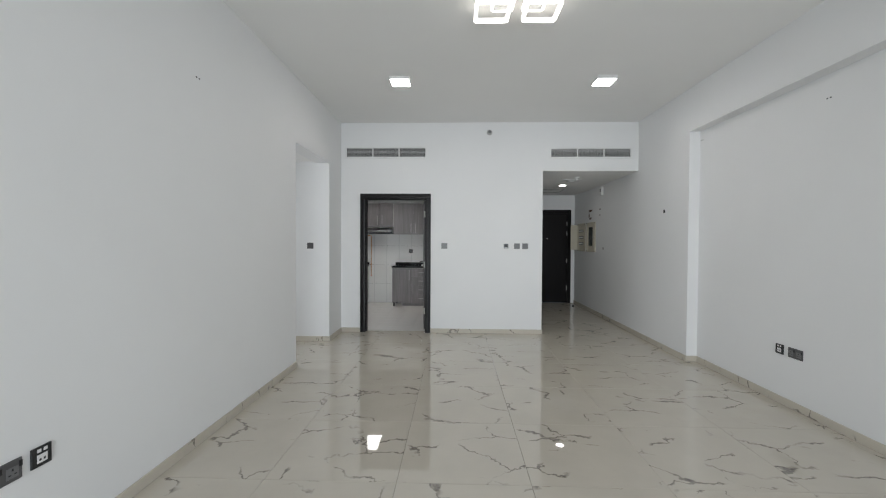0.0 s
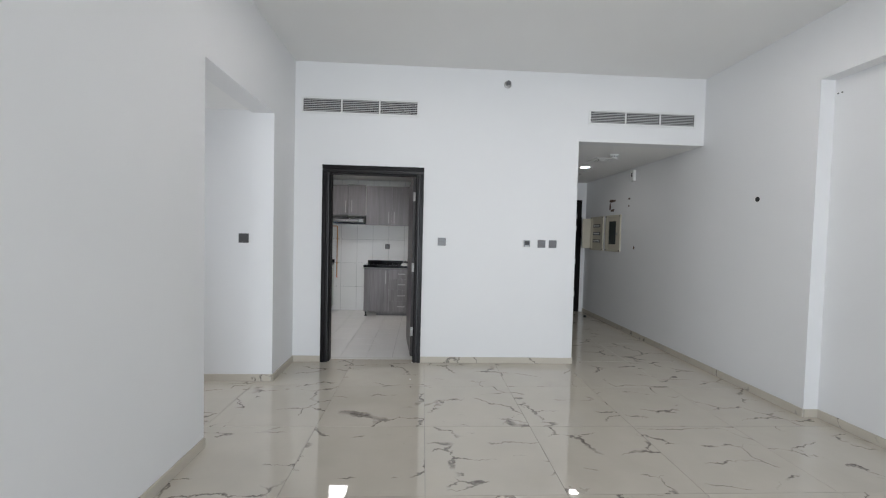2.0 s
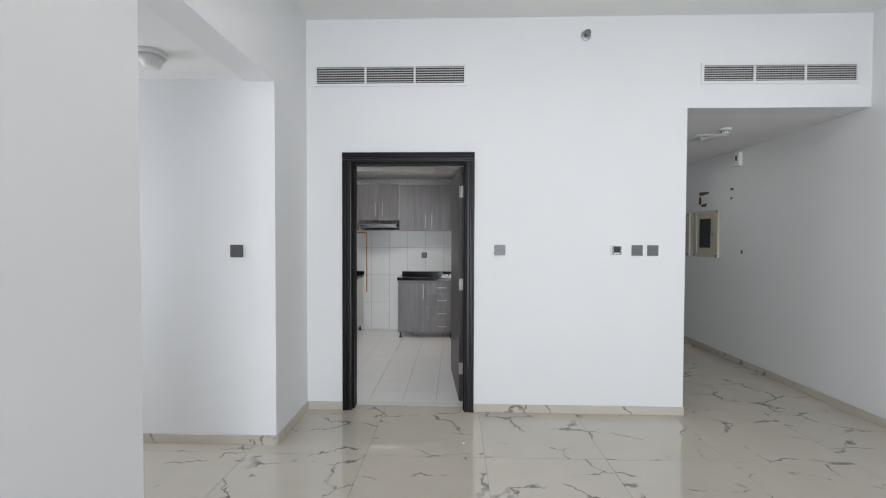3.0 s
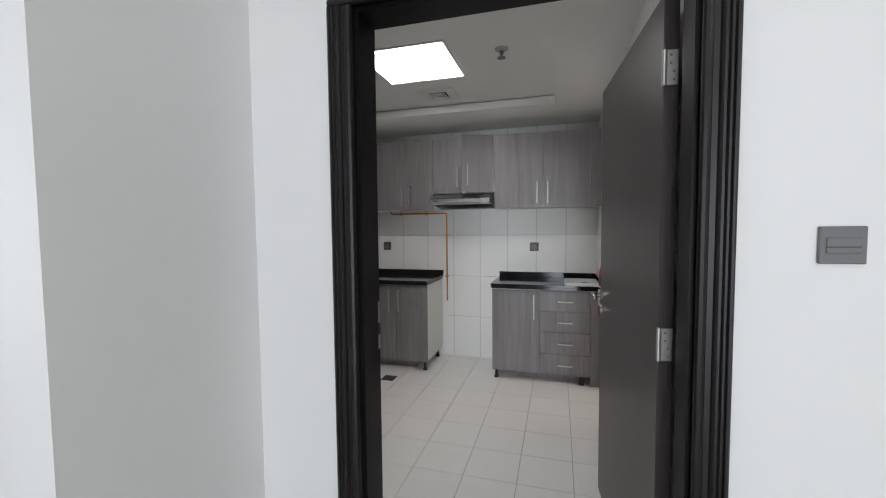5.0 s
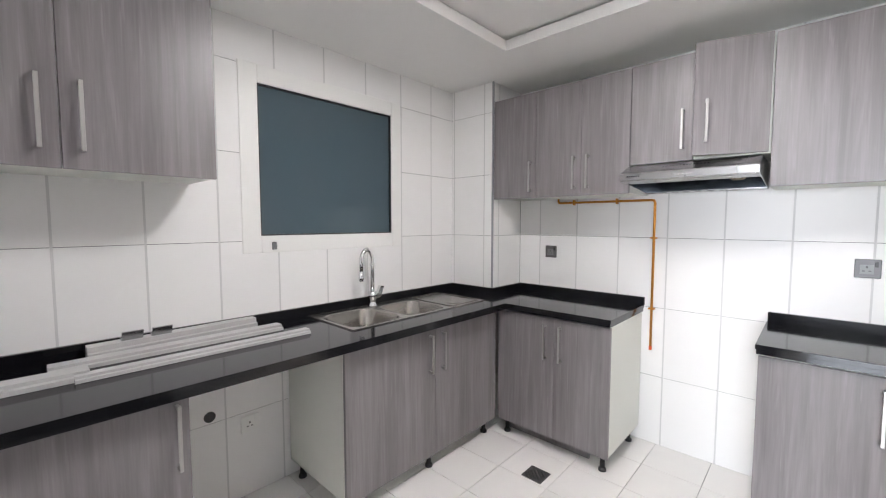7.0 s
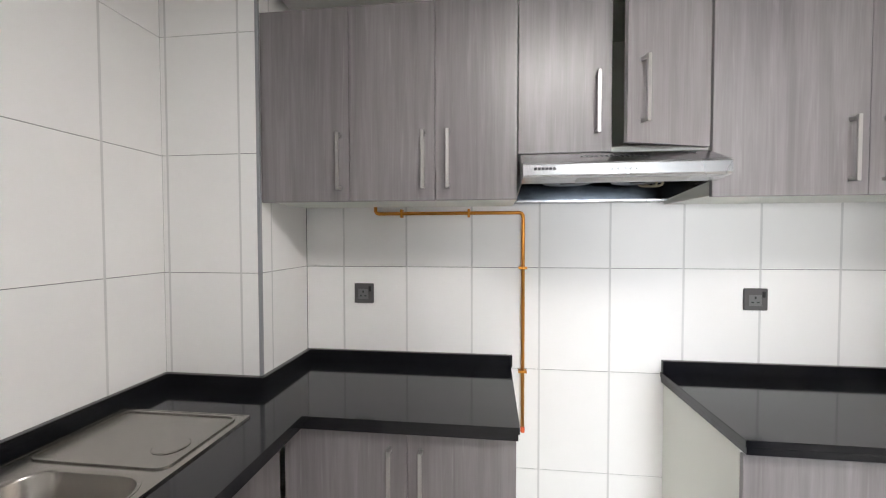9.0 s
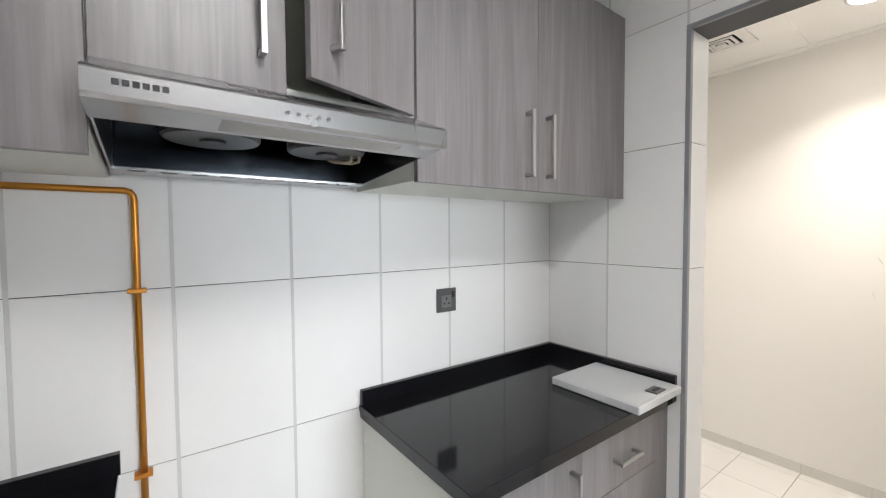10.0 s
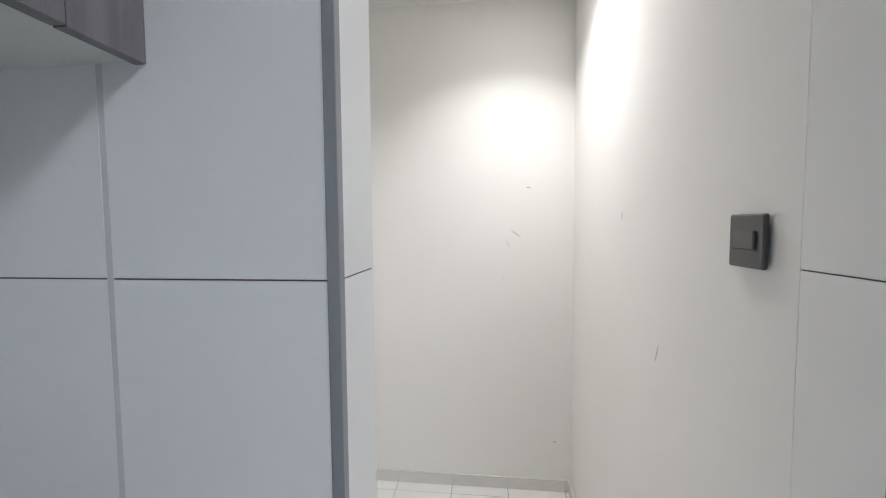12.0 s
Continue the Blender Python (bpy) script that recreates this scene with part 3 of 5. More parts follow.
aj = part("door", boxes((-0.300, 0.0, -0.001, TH - 0.002, 1.727, UZ1 + 0.006), bevel=0.001), WOOD, c, "grey wood-grain door standing ajar")
aj.matrix_basis = Matrix.Translation(-ORIGIN[c.name]) @ am @ Matrix.Translation(ORIGIN[aj.name])
handle(aj, (-0.250, -0.001, 1.885), 0.20, "z", (0, -1, 0))
c = thing("wall_cabinet", (-0.64, KB, UZ0), "grey wood-grain wall cabinet, two doors closed, against the wall", "wall cabinet", "kitchen wall cabinets")
carcass(c, -1.117, -0.262, UY + TH, KB, UZ0, UZ1, "y")
for x0, x1, hx in ((-1.117, -0.669, -0.722), (-0.669, -0.262, -0.628)):
    q = part("door", boxes((x0 + g, x1 - g, UY, UY + TH - 0.001, UZ0 - 0.004, UZ1), bevel=0.001), WOOD, c)
    handle(q, (hx, UY, UZ0 + 0.135), 0.20, "z", (0, -1, 0))
part("filler", boxes((-0.260, KR - 0.001, UY + 0.003, UY + TH, UZ0 - 0.004, UZ1)), WOOD, c)
part("soffit", boxes((-0.262, KR - 0.001, UY + TH, KB, UZ0, UZ0 + 0.016)), CARCASS, c)
# upper on the window wall
c = thing("wall_cabinet", (KL, 6.70, UZ0), "grey wood-grain wall cabinet, two doors closed, beside the window", "wall cabinet", "kitchen wall cabinets")
carcass(c, KL, -2.68 - TH, KF + 0.003, 7.042, UZ0 + 0.004, UZ1 + 0.012, "x")
for y0, y1, hy in ((KF + 0.003, 6.602, 6.553), (6.602, 7.042, 6.652)):
    q = part("door", boxes((-2.68 - TH + 0.001, -2.68, y0 + g, y1 - g, UZ0, UZ1 + 0.012), bevel=0.001), WOOD, c)
    handle(q, (-2.68, hy, UZ0 + 0.165), 0.22, "z", (1, 0, 0))


def foot(parent, x, y, z1=0.1):
    part("foot", lathe([(0.022, 0), (0.022, 0.012), (0.014, 0.022), (0.013, z1 - 0.02), (0.020, z1 - 0.012), (0.020, z1)], (x, y, 0), 14), BLACKP, parent, "black plastic leg")


BZ0, BZ1, CT = 0.095, 0.838, 0.881
# right base unit: door and four drawers
c = thing("base_cabinet", (-0.65, 8.93, 0), "grey wood-grain base cabinet with a door and four drawers", "base cabinet", "kitchen base cabinets")
carcass(c, -1.112, -0.262, 8.668 + TH, KB - 0.01, BZ0, BZ1, "y")
q = part("door", boxes((-1.112 + g, -0.688 - g, 8.668, 8.668 + TH - 0.001, 0.080, 0.826), bevel=0.001), WOOD, c)
handle(q, (-0.737, 8.668, 0.678), 0.215, "z", (0, -1, 0))
for z0, z1 in ((0.080, 0.266), (0.266, 0.460), (0.460, 0.646), (0.646, 0.828)):
    q = part("drawer", boxes((-0.688 + g, -0.262, 8.668, 8.668 + TH - 0.001, z0 + g, z1 - g), bevel=0.001), WOOD, c)
    handle(q, (-0.47, 8.668, (z0 + z1) / 2), 0.125, "x", (0, -1, 0))
part("filler", boxes((-0.259, KR - 0.001, 8.673, 8.673 + TH, 0.0, 0.83)), WOOD, c)
part("plinth", boxes((-0.90, -0.30, 8.76, 8.776, 0.0, 0.08)), WOOD, c, "loose grey plinth board")
for x in (-1.077, -0.33):
    foot(c, x, 8.70), foot(c, x, 9.12)
# corner run: sink unit along the window wall, return unit along the back
c = thing("base_cabinet", (-2.75, 8.06, 0), "grey wood-grain sink base cabinet, two doors closed", "base cabinet", "kitchen base cabinets")
FX = -2.483
for name, b in (("side_panel", (KL + 0.01, FX - TH, 7.478, 7.494, BZ0, BZ1)), ("side_panel", (KL + 0.01, FX - TH, 8.624, 8.64, BZ0, BZ1)), ("bottom_panel", (KL + 0.01, FX - TH, 7.494, 8.624, BZ0, BZ0 + 0.016))):
    part(name, boxes(b), CARCASS, c, "white melamine panel")
for y0, y1, hy in ((7.478, 8.070, 8.022), (8.070, 8.648, 8.120)):
    q = part("door", boxes((FX - TH + 0.001, FX, y0 + g, y1 - g, 0.085, 0.828), bevel=0.001), WOOD, c)
    handle(q, (FX, hy, 0.68), 0.215, "z", (1, 0, 0))
part("plinth", boxes((-2.60, -2.584, 7.55, 8.60, 0.0, 0.085)), WOOD, c, "loose grey plinth board")
for y in (7.515, 8.06, 8.58):
    foot(c, -2.53, y), foot(c, -2.97, y)
c = thing("base_cabinet", (-2.1, 8.93, 0), "grey wood-grain corner base cabinet with a bare white side", "base cabinet", "kitchen base cabinets")
carcass(c, -2.46, -1.740, 8.668 + TH, KB - 0.01, BZ0, BZ1, "y")
for x0, x1, hx in ((-2.478, -2.075, -2.128), (-2.075, -1.740, -2.030)):
    q = part("door", boxes((x0 + g, x1 - g, 8.668, 8.668 + TH - 0.001, 0.085, 0.828), bevel=0.001), WOOD, c)
    handle(q, (hx, 8.668, 0.68), 0.215, "z", (0, -1, 0))
part("plinth", boxes((-2.47, -1.88, 8.755, 8.771, 0.0, 0.085)), WOOD, c, "loose grey plinth board")
for x in (-2.42, -1.780):
    foot(c, x, 8.703), foot(c, x, 9.13)
# unit beside the doorway
c = thing("base_cabinet", (-2.75, 6.62, 0), "narrow grey wood-grain base cabinet beside the open appliance gap", "base cabinet", "kitchen base cabinets")
carcass(c, KL + 0.01, FX - TH, KF + 0.003, 6.866, BZ0, BZ1, "x")
q = part("door", boxes((FX - TH + 0.001, FX, 6.392, 6.866, 0.085, 0.828), bevel=0.001), WOOD, c)
handle(q, (FX, 6.830, 0.69), 0.225, "z", (1, 0, 0))
part("filler", boxes((FX - TH - 0.004, FX - 0.003, KF + 0.003, 6.389, 0.085, 0.828)), WOOD, c)
for y in (6.43, 6.83):
    foot(c, -2.53, y), foot(c, -2.97, y)

# worktops with their upstands
SPL = 0.020


c = thing("worktop", (-2.7, 8.0, BZ1), "polished black granite L-shaped worktop with an upstand", "worktop")
EX, EY = -2.405, 8.640
SX0, SX1, SY0, SY1 = -2.965, -2.575, 7.60, 8.305     # cut-out for the bowls
ZT = CT - 0.021
part("slab", boxes((KL, SX0, KF + 0.003, EY, ZT, CT), (SX1, EX, KF + 0.003, EY, ZT, CT), (SX0, SX1, KF + 0.003, SY0, ZT, CT), (SX0, SX1, SY1, EY, ZT, CT),
     (KL, -1.732, EY, 8.832, ZT, CT), (-2.653, -1.732, 8.832, KB, ZT, CT)), GRANITE, c)
part("front_edge", boxes((EX - 0.06, EX - 0.004, KF + 0.003, EY + 0.004, BZ1 + 0.001, ZT)), GRANITE, c)
part("front_edge", boxes((EX - 0.06, -1.736, EY + 0.004, EY + 0.06, BZ1 + 0.001, ZT)), GRANITE, c)
part("end_edge", boxes((-1.79, -1.736, EY + 0.06, KB, BZ1 + 0.001, ZT)), GRANITE, c)
part("upstand", boxes((KL, KL + SPL, KF + 0.003, 8.832, CT, 0.932), bevel=0.0015), GRANITE, c)
part("upstand", boxes((KL + SPL, -2.653 + SPL, 8.832 - SPL, 8.832, CT, 0.932), bevel=0.0015), GRANITE, c)
part("upstand", boxes((-2.653, -2.653 + SPL, 8.832, KB - SPL, CT, 0.932), bevel=0.0015), GRANITE, c)
part("upstand", boxes((-2.653, -1.727, KB - SPL, KB, CT, 0.932), bevel=0.0015), GRANITE, c)
c = thing("worktop", (-0.64, 8.92, BZ1), "polished black granite worktop over the drawers", "worktop")
part("slab", boxes((-1.122, KR, EY, KB, ZT, CT), bevel=0.0015), GRANITE, c)
part("front_edge", boxes((-1.118, KR, EY + 0.004, EY + 0.06, BZ1 + 0.001, ZT)), GRANITE, c)
part("end_edge", boxes((-1.118, -1.06, EY + 0.06, KB, BZ1 + 0.001, ZT)), GRANITE, c)
part("upstand", boxes((-1.118, KR - SPL, KB - SPL, KB, CT, 0.932), bevel=0.0015), GRANITE, c)
part("upstand", boxes((KR - SPL, KR, EY + 0.002, KB, CT, 0.932), bevel=0.0015), GRANITE, c)


# ---- sink and tap ----
def bowl(x0, x1, y0, y1, depth, z):
    """A pressed bowl with rounded corners, open above, with a rolled rim."""
    bm = bmesh.new()
    rings = []
    cx, cy, w, h = (x0 + x1) / 2, (y0 + y1) / 2, x1 - x0, y1 - y0
    for inset, dz, r in ((-0.008, 0.0005, 0.088), (0, 0, 0.08), (0.004, -0.006, 0.078), (0.010, -depth * 0.75, 0.075), (0.022, -depth * 0.93, 0.07), (0.05, -depth, 0.06), (0.12, -depth - 0.003, 0.03)):
        rings.append([bm.verts.new((*p, z + dz)) for p in rounded(cx, cy, w - 2 * inset, h - 2 * inset, r, 8)])
    for a, b in zip(rings, rings[1:]):
        for i in range(len(a)):
            bm.faces.new((a[i], a[(i + 1) % len(a)], b[(i + 1) % len(a)], b[i]))
    bm.faces.new(rings[-1])
    return bm


def deck(x0, x1, y0, y1, holes, z):
    """The flat flange of the sink, cut by rounded bowl holes, built strip by strip."""
    bm = bmesh.new()
    ys = [y0] + [v for hx0, hx1, hy0, hy1 in holes for v in (hy0, hy1)] + [y1]
    for k in range(0, len(ys), 2):
        bmesh.ops.create_grid(bm, x_segments=1, y_segments=1, size=0.5, matrix=Matrix.Translation(((x0 + x1) / 2, (ys[k] + ys[k + 1]) / 2, z)) @ Matrix.Diagonal((x1 - x0, ys[k + 1] - ys[k], 1, 1)))
    for hx0, hx1, hy0, hy1 in holes:
        ring = rounded((hx0 + hx1) / 2, (hy0 + hy1) / 2, hx1 - hx0, hy1 - hy0, 0.08, 8)
        inner = [bm.verts.new((*p, z)) for p in ring]
        outer = []
        for px, py in ring:
            cx, cy = (hx0 + hx1) / 2, (hy0 + hy1) / 2
            dx, dy = px - cx, py - cy
            s = min(((x1 - cx) if dx > 0 else (cx - x0)) / max(abs(dx), 1e-6), (hy1 - hy0) / 2 / max(abs(dy), 1e-6))
            outer.append(bm.verts.new((cx + dx * s, cy + dy * s, z)))
        n = len(ring)
        for i in range(n):
            bm.faces.new((inner[i], inner[(i + 1) % n], outer[(i + 1) % n], outer[i]))
        for corner in ((x0, hy0), (x0, hy1), (x1, hy0), (x1, hy1)):
            near = sorted(range(n), key=lambda i: (outer[i].co.x - corner[0]) ** 2 + (outer[i].co.y - corner[1]) ** 2)
            for i in near[:3]:
                a, b = outer[i], outer[(i + 1) % n]
                if abs(a.co.x - b.co.x) > 1e-4 and abs(a.co.y - b.co.y) > 1e-4:
                    bm.faces.new((a, b, bm.verts.new((*corner, z))))
    return bm


s = thing("kitchen_sink", (-2.78, 8.09, CT), "double-bowl stainless steel sink with a drainer, set in granite", "sink")
ZS = CT + 0.005
B1, B2 = (-2.925, -2.588, 7.610, 7.940), (-2.905, -2.588, 7.972, 8.292)
part("flange", deck(-2.995, -2.562, 7.582, 8.612, (B1, B2), ZS), SINKM, s)
part("edge", boxes((-2.997, -2.993, 7.580, 8.614, CT, ZS + 0.001), (-2.564, -2.560, 7.580, 8.614, CT, ZS + 0.001), (-2.993, -2.564, 7.580, 7.584, CT, ZS + 0.001), (-2.993, -2.564, 8.610, 8.614, CT, ZS + 0.001)), SINKM, s)
for b in (B1, B2):
    q = part("bowl", bowl(b[0], b[1], b[2], b[3], 0.16, ZS + 0.0006), SINKM, s, smooth=True)
    part("waste", lathe([(0.04, 0), (0.04, 0.004), (0.03, 0.005), (0.012, 0.002)], ((b[0] + b[1]) / 2, (b[2] + b[3]) / 2, ZS - 0.163), 20), CHROME, q, "round chrome waste")
part("drainer", frame_ring(-2.778, 8.456, 0.385, 0.285, 0.03, 0.007, ZS + 0.0008, ZS + 0.0045), SINKM, s)
part("overflow", lathe([(0.045, 0), (0.042, 0.002)], (-2.66, 8.42, ZS + 0.001), 24), SINKM, s, "round pressed disc")
f = thing("kitchen_tap", (-2.945, 7.985, ZS), "chrome single-lever gooseneck tap behind the sink", "tap")
part("base", lathe([(0.027, 0), (0.027, 0.006), (0.023, 0.010), (0.022, 0.05), (0.027, 0.055), (0.027, 0.085), (0.018, 0.092)], (-2.945, 7.985, ZS), 24), CHROME, f, smooth=True)
neck = [(-2.945, 7.985, ZS + 0.09), (-2.945, 7.985, ZS + 0.26)]
for i in range(1, 13):
    a = radians(180 - i * 15)
    neck.append((-2.945 + (0.045 + 0.045 * math.cos(a)) * 0.12, 7.985 - (0.045 + 0.045 * math.cos(a)) * 0.99, ZS + 0.280 + 0.072 * math.sin(a)))
neck.append((neck[-1][0], neck[-1][1], ZS + 0.185))
part("neck", tube(neck, 0.0130, 14), CHROME, f, smooth=True)
part("spout_tip", lathe([(0.0150, 0), (0.0165, 0.02), (0.0135, 0.06)], (neck[-1][0], neck[-1][1], ZS + 0.165), 14), CHROME, f, smooth=True)
part("lever", prism([(8.004, ZS + 0.050), (8.030, ZS + 0.048), (8.046, ZS + 0.060), (8.066, ZS + 0.118), (8.042, ZS + 0.122), (8.020, ZS + 0.078), (8.004, ZS + 0.074)], "x", -2.958, -2.932), CHROME, f, "flat chrome lever paddle")

# ---- hood ----
h = thing("range_hood", (-1.42, 8.95, 1.575), "stainless steel slim range hood with its filter removed", "range hood")
HX0, HX1 = -1.722, -1.141
part("top", prism([(8.812, 1.709), (8.700, 1.663), (8.702, 1.655), (8.816, 1.700), (9.19, 1.700), (9.19, 1.709)], "x", HX0, HX1), STEEL, h)
part("visor", prism([(8.700, 1.663), (8.692, 1.660), (8.689, 1.655), (8.689, 1.624), (8.694, 1.618), (8.768, 1.609), (8.768, 1.614), (8.698, 1.624), (8.698, 1.655)], "x", HX0, HX1), STEEL, h)
for x in (HX0, HX1 - 0.004):
    part("side", prism([(8.702, 1.654), (8.704, 1.622), (9.19, 1.578), (9.19, 1.699), (8.816, 1.699)], "x", x, x + 0.004), STEEL, h)
part("rear_lip", boxes((HX0 + 0.005, HX1 - 0.005, 9.09, 9.19, 1.579, 1.585)), STEEL, h)
for k in range(9):
    part("lip_slot", boxes((-1.69 + 0.058 * k, -1.658 + 0.058 * k, 9.094, 9.104, 1.5775, 1.579)), BLACKP, h)
part("inner_liner", boxes((HX0 + 0.005, HX1 - 0.005, 8.80, 9.185, 1.692, 1.698), (HX0 + 0.005, HX1 - 0.005, 9.180, 9.186, 1.586, 1.692)), FILTER, h, "dark blue-grey metal inner tray")
for x in (-1.545, -1.305):
    q = part("fan_housing", lathe([(0.086, 0), (0.090, 0.005), (0.090, 0.05)], (x, 8.955, 1.632), 32), FANG, h, "round grey fan housing")
    part("fan_hub", lathe([(0.024, 0), (0.026, 0.005)], (x, 8.955, 1.627), 18), BLACKP, q)
part("junction_box", boxes((-1.445, -1.405, 8.94, 9.0, 1.66, 1.69), bevel=0.003), WHITEP, h)
for o3 in (0.0, 0.02):
    part("cable", tube([(-1.26 + o3 + 0.02 * math.sin(k * 0.9), 8.93 + 0.016 * k, 1.640 - 0.02 * math.sin(k * 0.5)) for k in range(10)], 0.0042, 8), CABLE, h, "loose beige cable", True)
part("lamp_lens", prism([(8.708, 1.6155), (8.755, 1.6098), (8.755, 1.6106), (8.708, 1.6163)], "x", -1.56, -1.24), LENS, h, "long frosted lamp lens")
for k in range(6):
    part("brand_mark", boxes((-1.690 + 0.0110 * k, -1.6822 + 0.0110 * k, 8.6878, 8.6888, 1.638, 1.646)), INK, h, "dark bar mark")
for k in range(5):
    part("button", lathe([(0.0038, 0), (0.0038, 0.003), (0.0024, 0.0045)], (-1.467 + 0.017 * k, 8.689, 1.638), 12, Matrix.Rotation(radians(90), 4, "X")), CHROME, h)
for k in range(14):
    part("vent_slot", prism([(8.755, 1.6859), (8.775, 1.6941), (8.775, 1.6947), (8.755, 1.6865)], "x", -1.54 + 0.015 * k, -1.533 + 0.015 * k), BLACKP, h)

# grease filter lying on the worktop
f = thing("grease_filter", (-0.34, 8.78, CT), "pale grey hood grease filter lying on the granite worktop", "hood filter")
fm = boxes((-0.478, -0.198, 8.615, 8.942, CT + 0.001, CT + 0.028), bevel=0.003)
part("panel", fm, SCALE, f)
part("mesh_face", boxes((-0.470, -0.206, 8.623, 8.934, CT + 0.0285, CT + 0.0295)), SCALE, f)
part("catch", boxes((-0.345, -0.280, 8.628, 8.668, CT + 0.0297, CT + 0.034), bevel=0.001), DARKP, f, "grey plastic catch")
part("catch_slot", boxes((-0.332, -0.297, 8.641, 8.651, CT + 0.034, CT + 0.036)), BLACKP, f)
for y in (8.66, 8.70):
    part("tab", boxes((-0.198, -0.192, y, y + 0.012, CT + 0.008, CT + 0.018)), SATIN, f)

# copper gas pipe with clips
p = thing("gas_pipe", (-1.683, KB, 0.61), "copper gas pipe clipped to the tiles with an orange cap", "pipe")
py = KB - 0.018
part("pipe", tube([(-2.324, py, 1.572), (-2.324, py, 1.553), (-2.318, py, 1.545), (-2.31, py, 1.543), (-1.70, py, 1.543), (-1.690, py, 1.540), (-1.685, py, 1.532), (-1.683, py, 1.52), (-1.683, py, 0.625)], 0.0075, 12), COPPER, p, smooth=True)
part("cap", lathe([(0.009, 0), (0.009, 0.022), (0.007, 0.025)], (-1.683, py, 0.605), 12), ORANGE, p, "orange plastic end cap")
for x, z, v in ((-2.207, 1.543, 0), (-1.913, 1.543, 0), (-1.684, 1.309, 1), (-1.684, 0.866, 1)):
    part("clip", boxes((x - (0.018 if v else 0.005), x + (0.018 if v else 0.005), py - 0.010, KB, z - (0.005 if v else 0.018), z + (0.005 if v else 0.018)), bevel=0.001), COPPER, p)


# ---- sockets, switches ----
def plate(name, at, wall, wd, ht, mat, label, cat, kind="socket", group=""):
    """A wall plate at the middle of its back. wall: 'y-' faces -y, 'x-' faces -x, 'x+' faces +x, 'y+' faces +y."""
    turn = {"y-": 0, "x+": 90, "y+": 180, "x-": -90}[wall]
    m = Matrix.Translation(at) @ Matrix.Rotation(radians(turn), 4, "Z")
    o = thing(name, None, label, cat, group, turn=m)
    part("plate", boxes((-wd / 2, wd / 2, -0.009, 0, -ht / 2, ht / 2), bevel=0.0025), mat, o)
    if kind == "socket":
        for x in ((0,) if wd < 0.11 else (-0.037, 0.037)):
            part("faceplate", boxes((x - 0.026, x + 0.020, -0.0105, -0.009, -0.026, 0.018), bevel=0.0005), WHITEP if mat == WHITEP else GREYP, o)
            for a, b, c2, d2 in ((-0.006, 0.000, 0.002, 0.012), (-0.018, -0.009, -0.014, -0.009), (0.003, 0.012, -0.014, -0.009)):
                part("pin_hole", boxes((x + a, x + b, -0.0112, -0.0106, c2, d2)), BLACKP, o)
            q = part("rocker", boxes((x + 0.022, x + 0.034, -0.0125, -0.009, 0.008, 0.032), bevel=0.001), WHITEP if mat == WHITEP else BLACKP, o)
    elif kind == "switch":
        part("rocker", boxes((-wd * 0.36, wd * 0.36, -0.013, -0.009, -0.004, 0.017), bevel=0.0015), mat, o)
        part("rocker", boxes((-wd * 0.36, wd * 0.36, -0.0115, -0.009, -0.019, -0.005), bevel=0.0015), mat, o)
    elif kind == "data":
        part("insert", boxes((-0.022, 0.022, -0.0115, -0.009, -0.026, 0.010), bevel=0.001), PAPER, o, "white socket insert")
        for x in (-0.02, 0.006):
            part("label_strip", boxes((x, x + 0.016, -0.0105, -0.009, 0.020, 0.034)), PAPER, o)
        for x in (-0.010, 0.008):
            part("port", boxes((x - 0.004, x + 0.004, -0.0125, -0.0116, -0.016, -0.006)), INK, o)
    return o


KS = "dark grey single power socket on white tiles"
plate("power_socket", (-2.383, KB, 1.190), "y-", 0.088, 0.088, DARKP, KS, "socket", group="kitchen sockets")
plate("power_socket", (-0.767, KB, 1.189), "y-", 0.088, 0.088, DARKP, KS, "socket", group="kitchen sockets")
plate("power_socket", (KL, 7.269, 0.376), "x+", 0.092, 0.086, WHITEP, "white single power socket low on the tiles", "socket")
plate("light_switch", (0.090, FY, 1.348), "y-", 0.090, 0.086, GREYP, "grey two-gang light switch beside the kitchen door", "switch", "switch")
plate("light_switch", (1.205, FY, 1.349), "y-", 0.088, 0.086, GREYP, "grey light switch beside the thermostat", "switch", "switch")
plate("light_switch", (1.331, FY, 1.349), "y-", 0.088, 0.086, GREYP, "grey light switch near the hall corner", "switch", "switch")
plate("light_switch", (-1.786, 5.592, 1.347), "y-", 0.090, 0.086, DARKP, "dark grey light switch in the passage", "switch", "switch")
o = plate("light_switch", (0.076, 8.022, 1.345), "y+", 0.086, 0.086, DARKP, "dark grey light switch on the pantry wall", "switch", "none")
part("rocker", prism([(-0.030, -0.0100), (0.024, -0.0135), (0.026, -0.0125), (0.026, -0.009), (-0.030, -0.009)], "z", -0.012, 0.016), DARKP, o)
part("seam", boxes((-0.030, 0.026, -0.0096, -0.009, -0.0145, -0.0122)), BLACKP, o)
plate("data_socket", (RX2, 3.636, 0.478), "x-", 0.086, 0.086, BLACKP, "black data socket with a white insert", "socket", "data")
plate("power_socket", (RX2, 3.471, 0.478), "x-", 0.146, 0.086, DARKP, "dark double power socket low on the wall", "socket")
plate("data_socket", (LX, 1.655, 0.488), "x+", 0.086, 0.086, BLACKP, "black data socket with a white insert", "socket", "data")
plate("power_socket", (LX, 1.505, 0.485), "x+", 0.146, 0.086, DARKP, "dark double power socket low on the wall", "socket")
t = thing("thermostat", (1.037, FY, 1.347), "white thermostat with a dark square display", "thermostat")
part("case", boxes((0.992, 1.082, FY - 0.016, FY, 1.302, 1.392), bevel=0.006, seg=2), WHITEP, t)
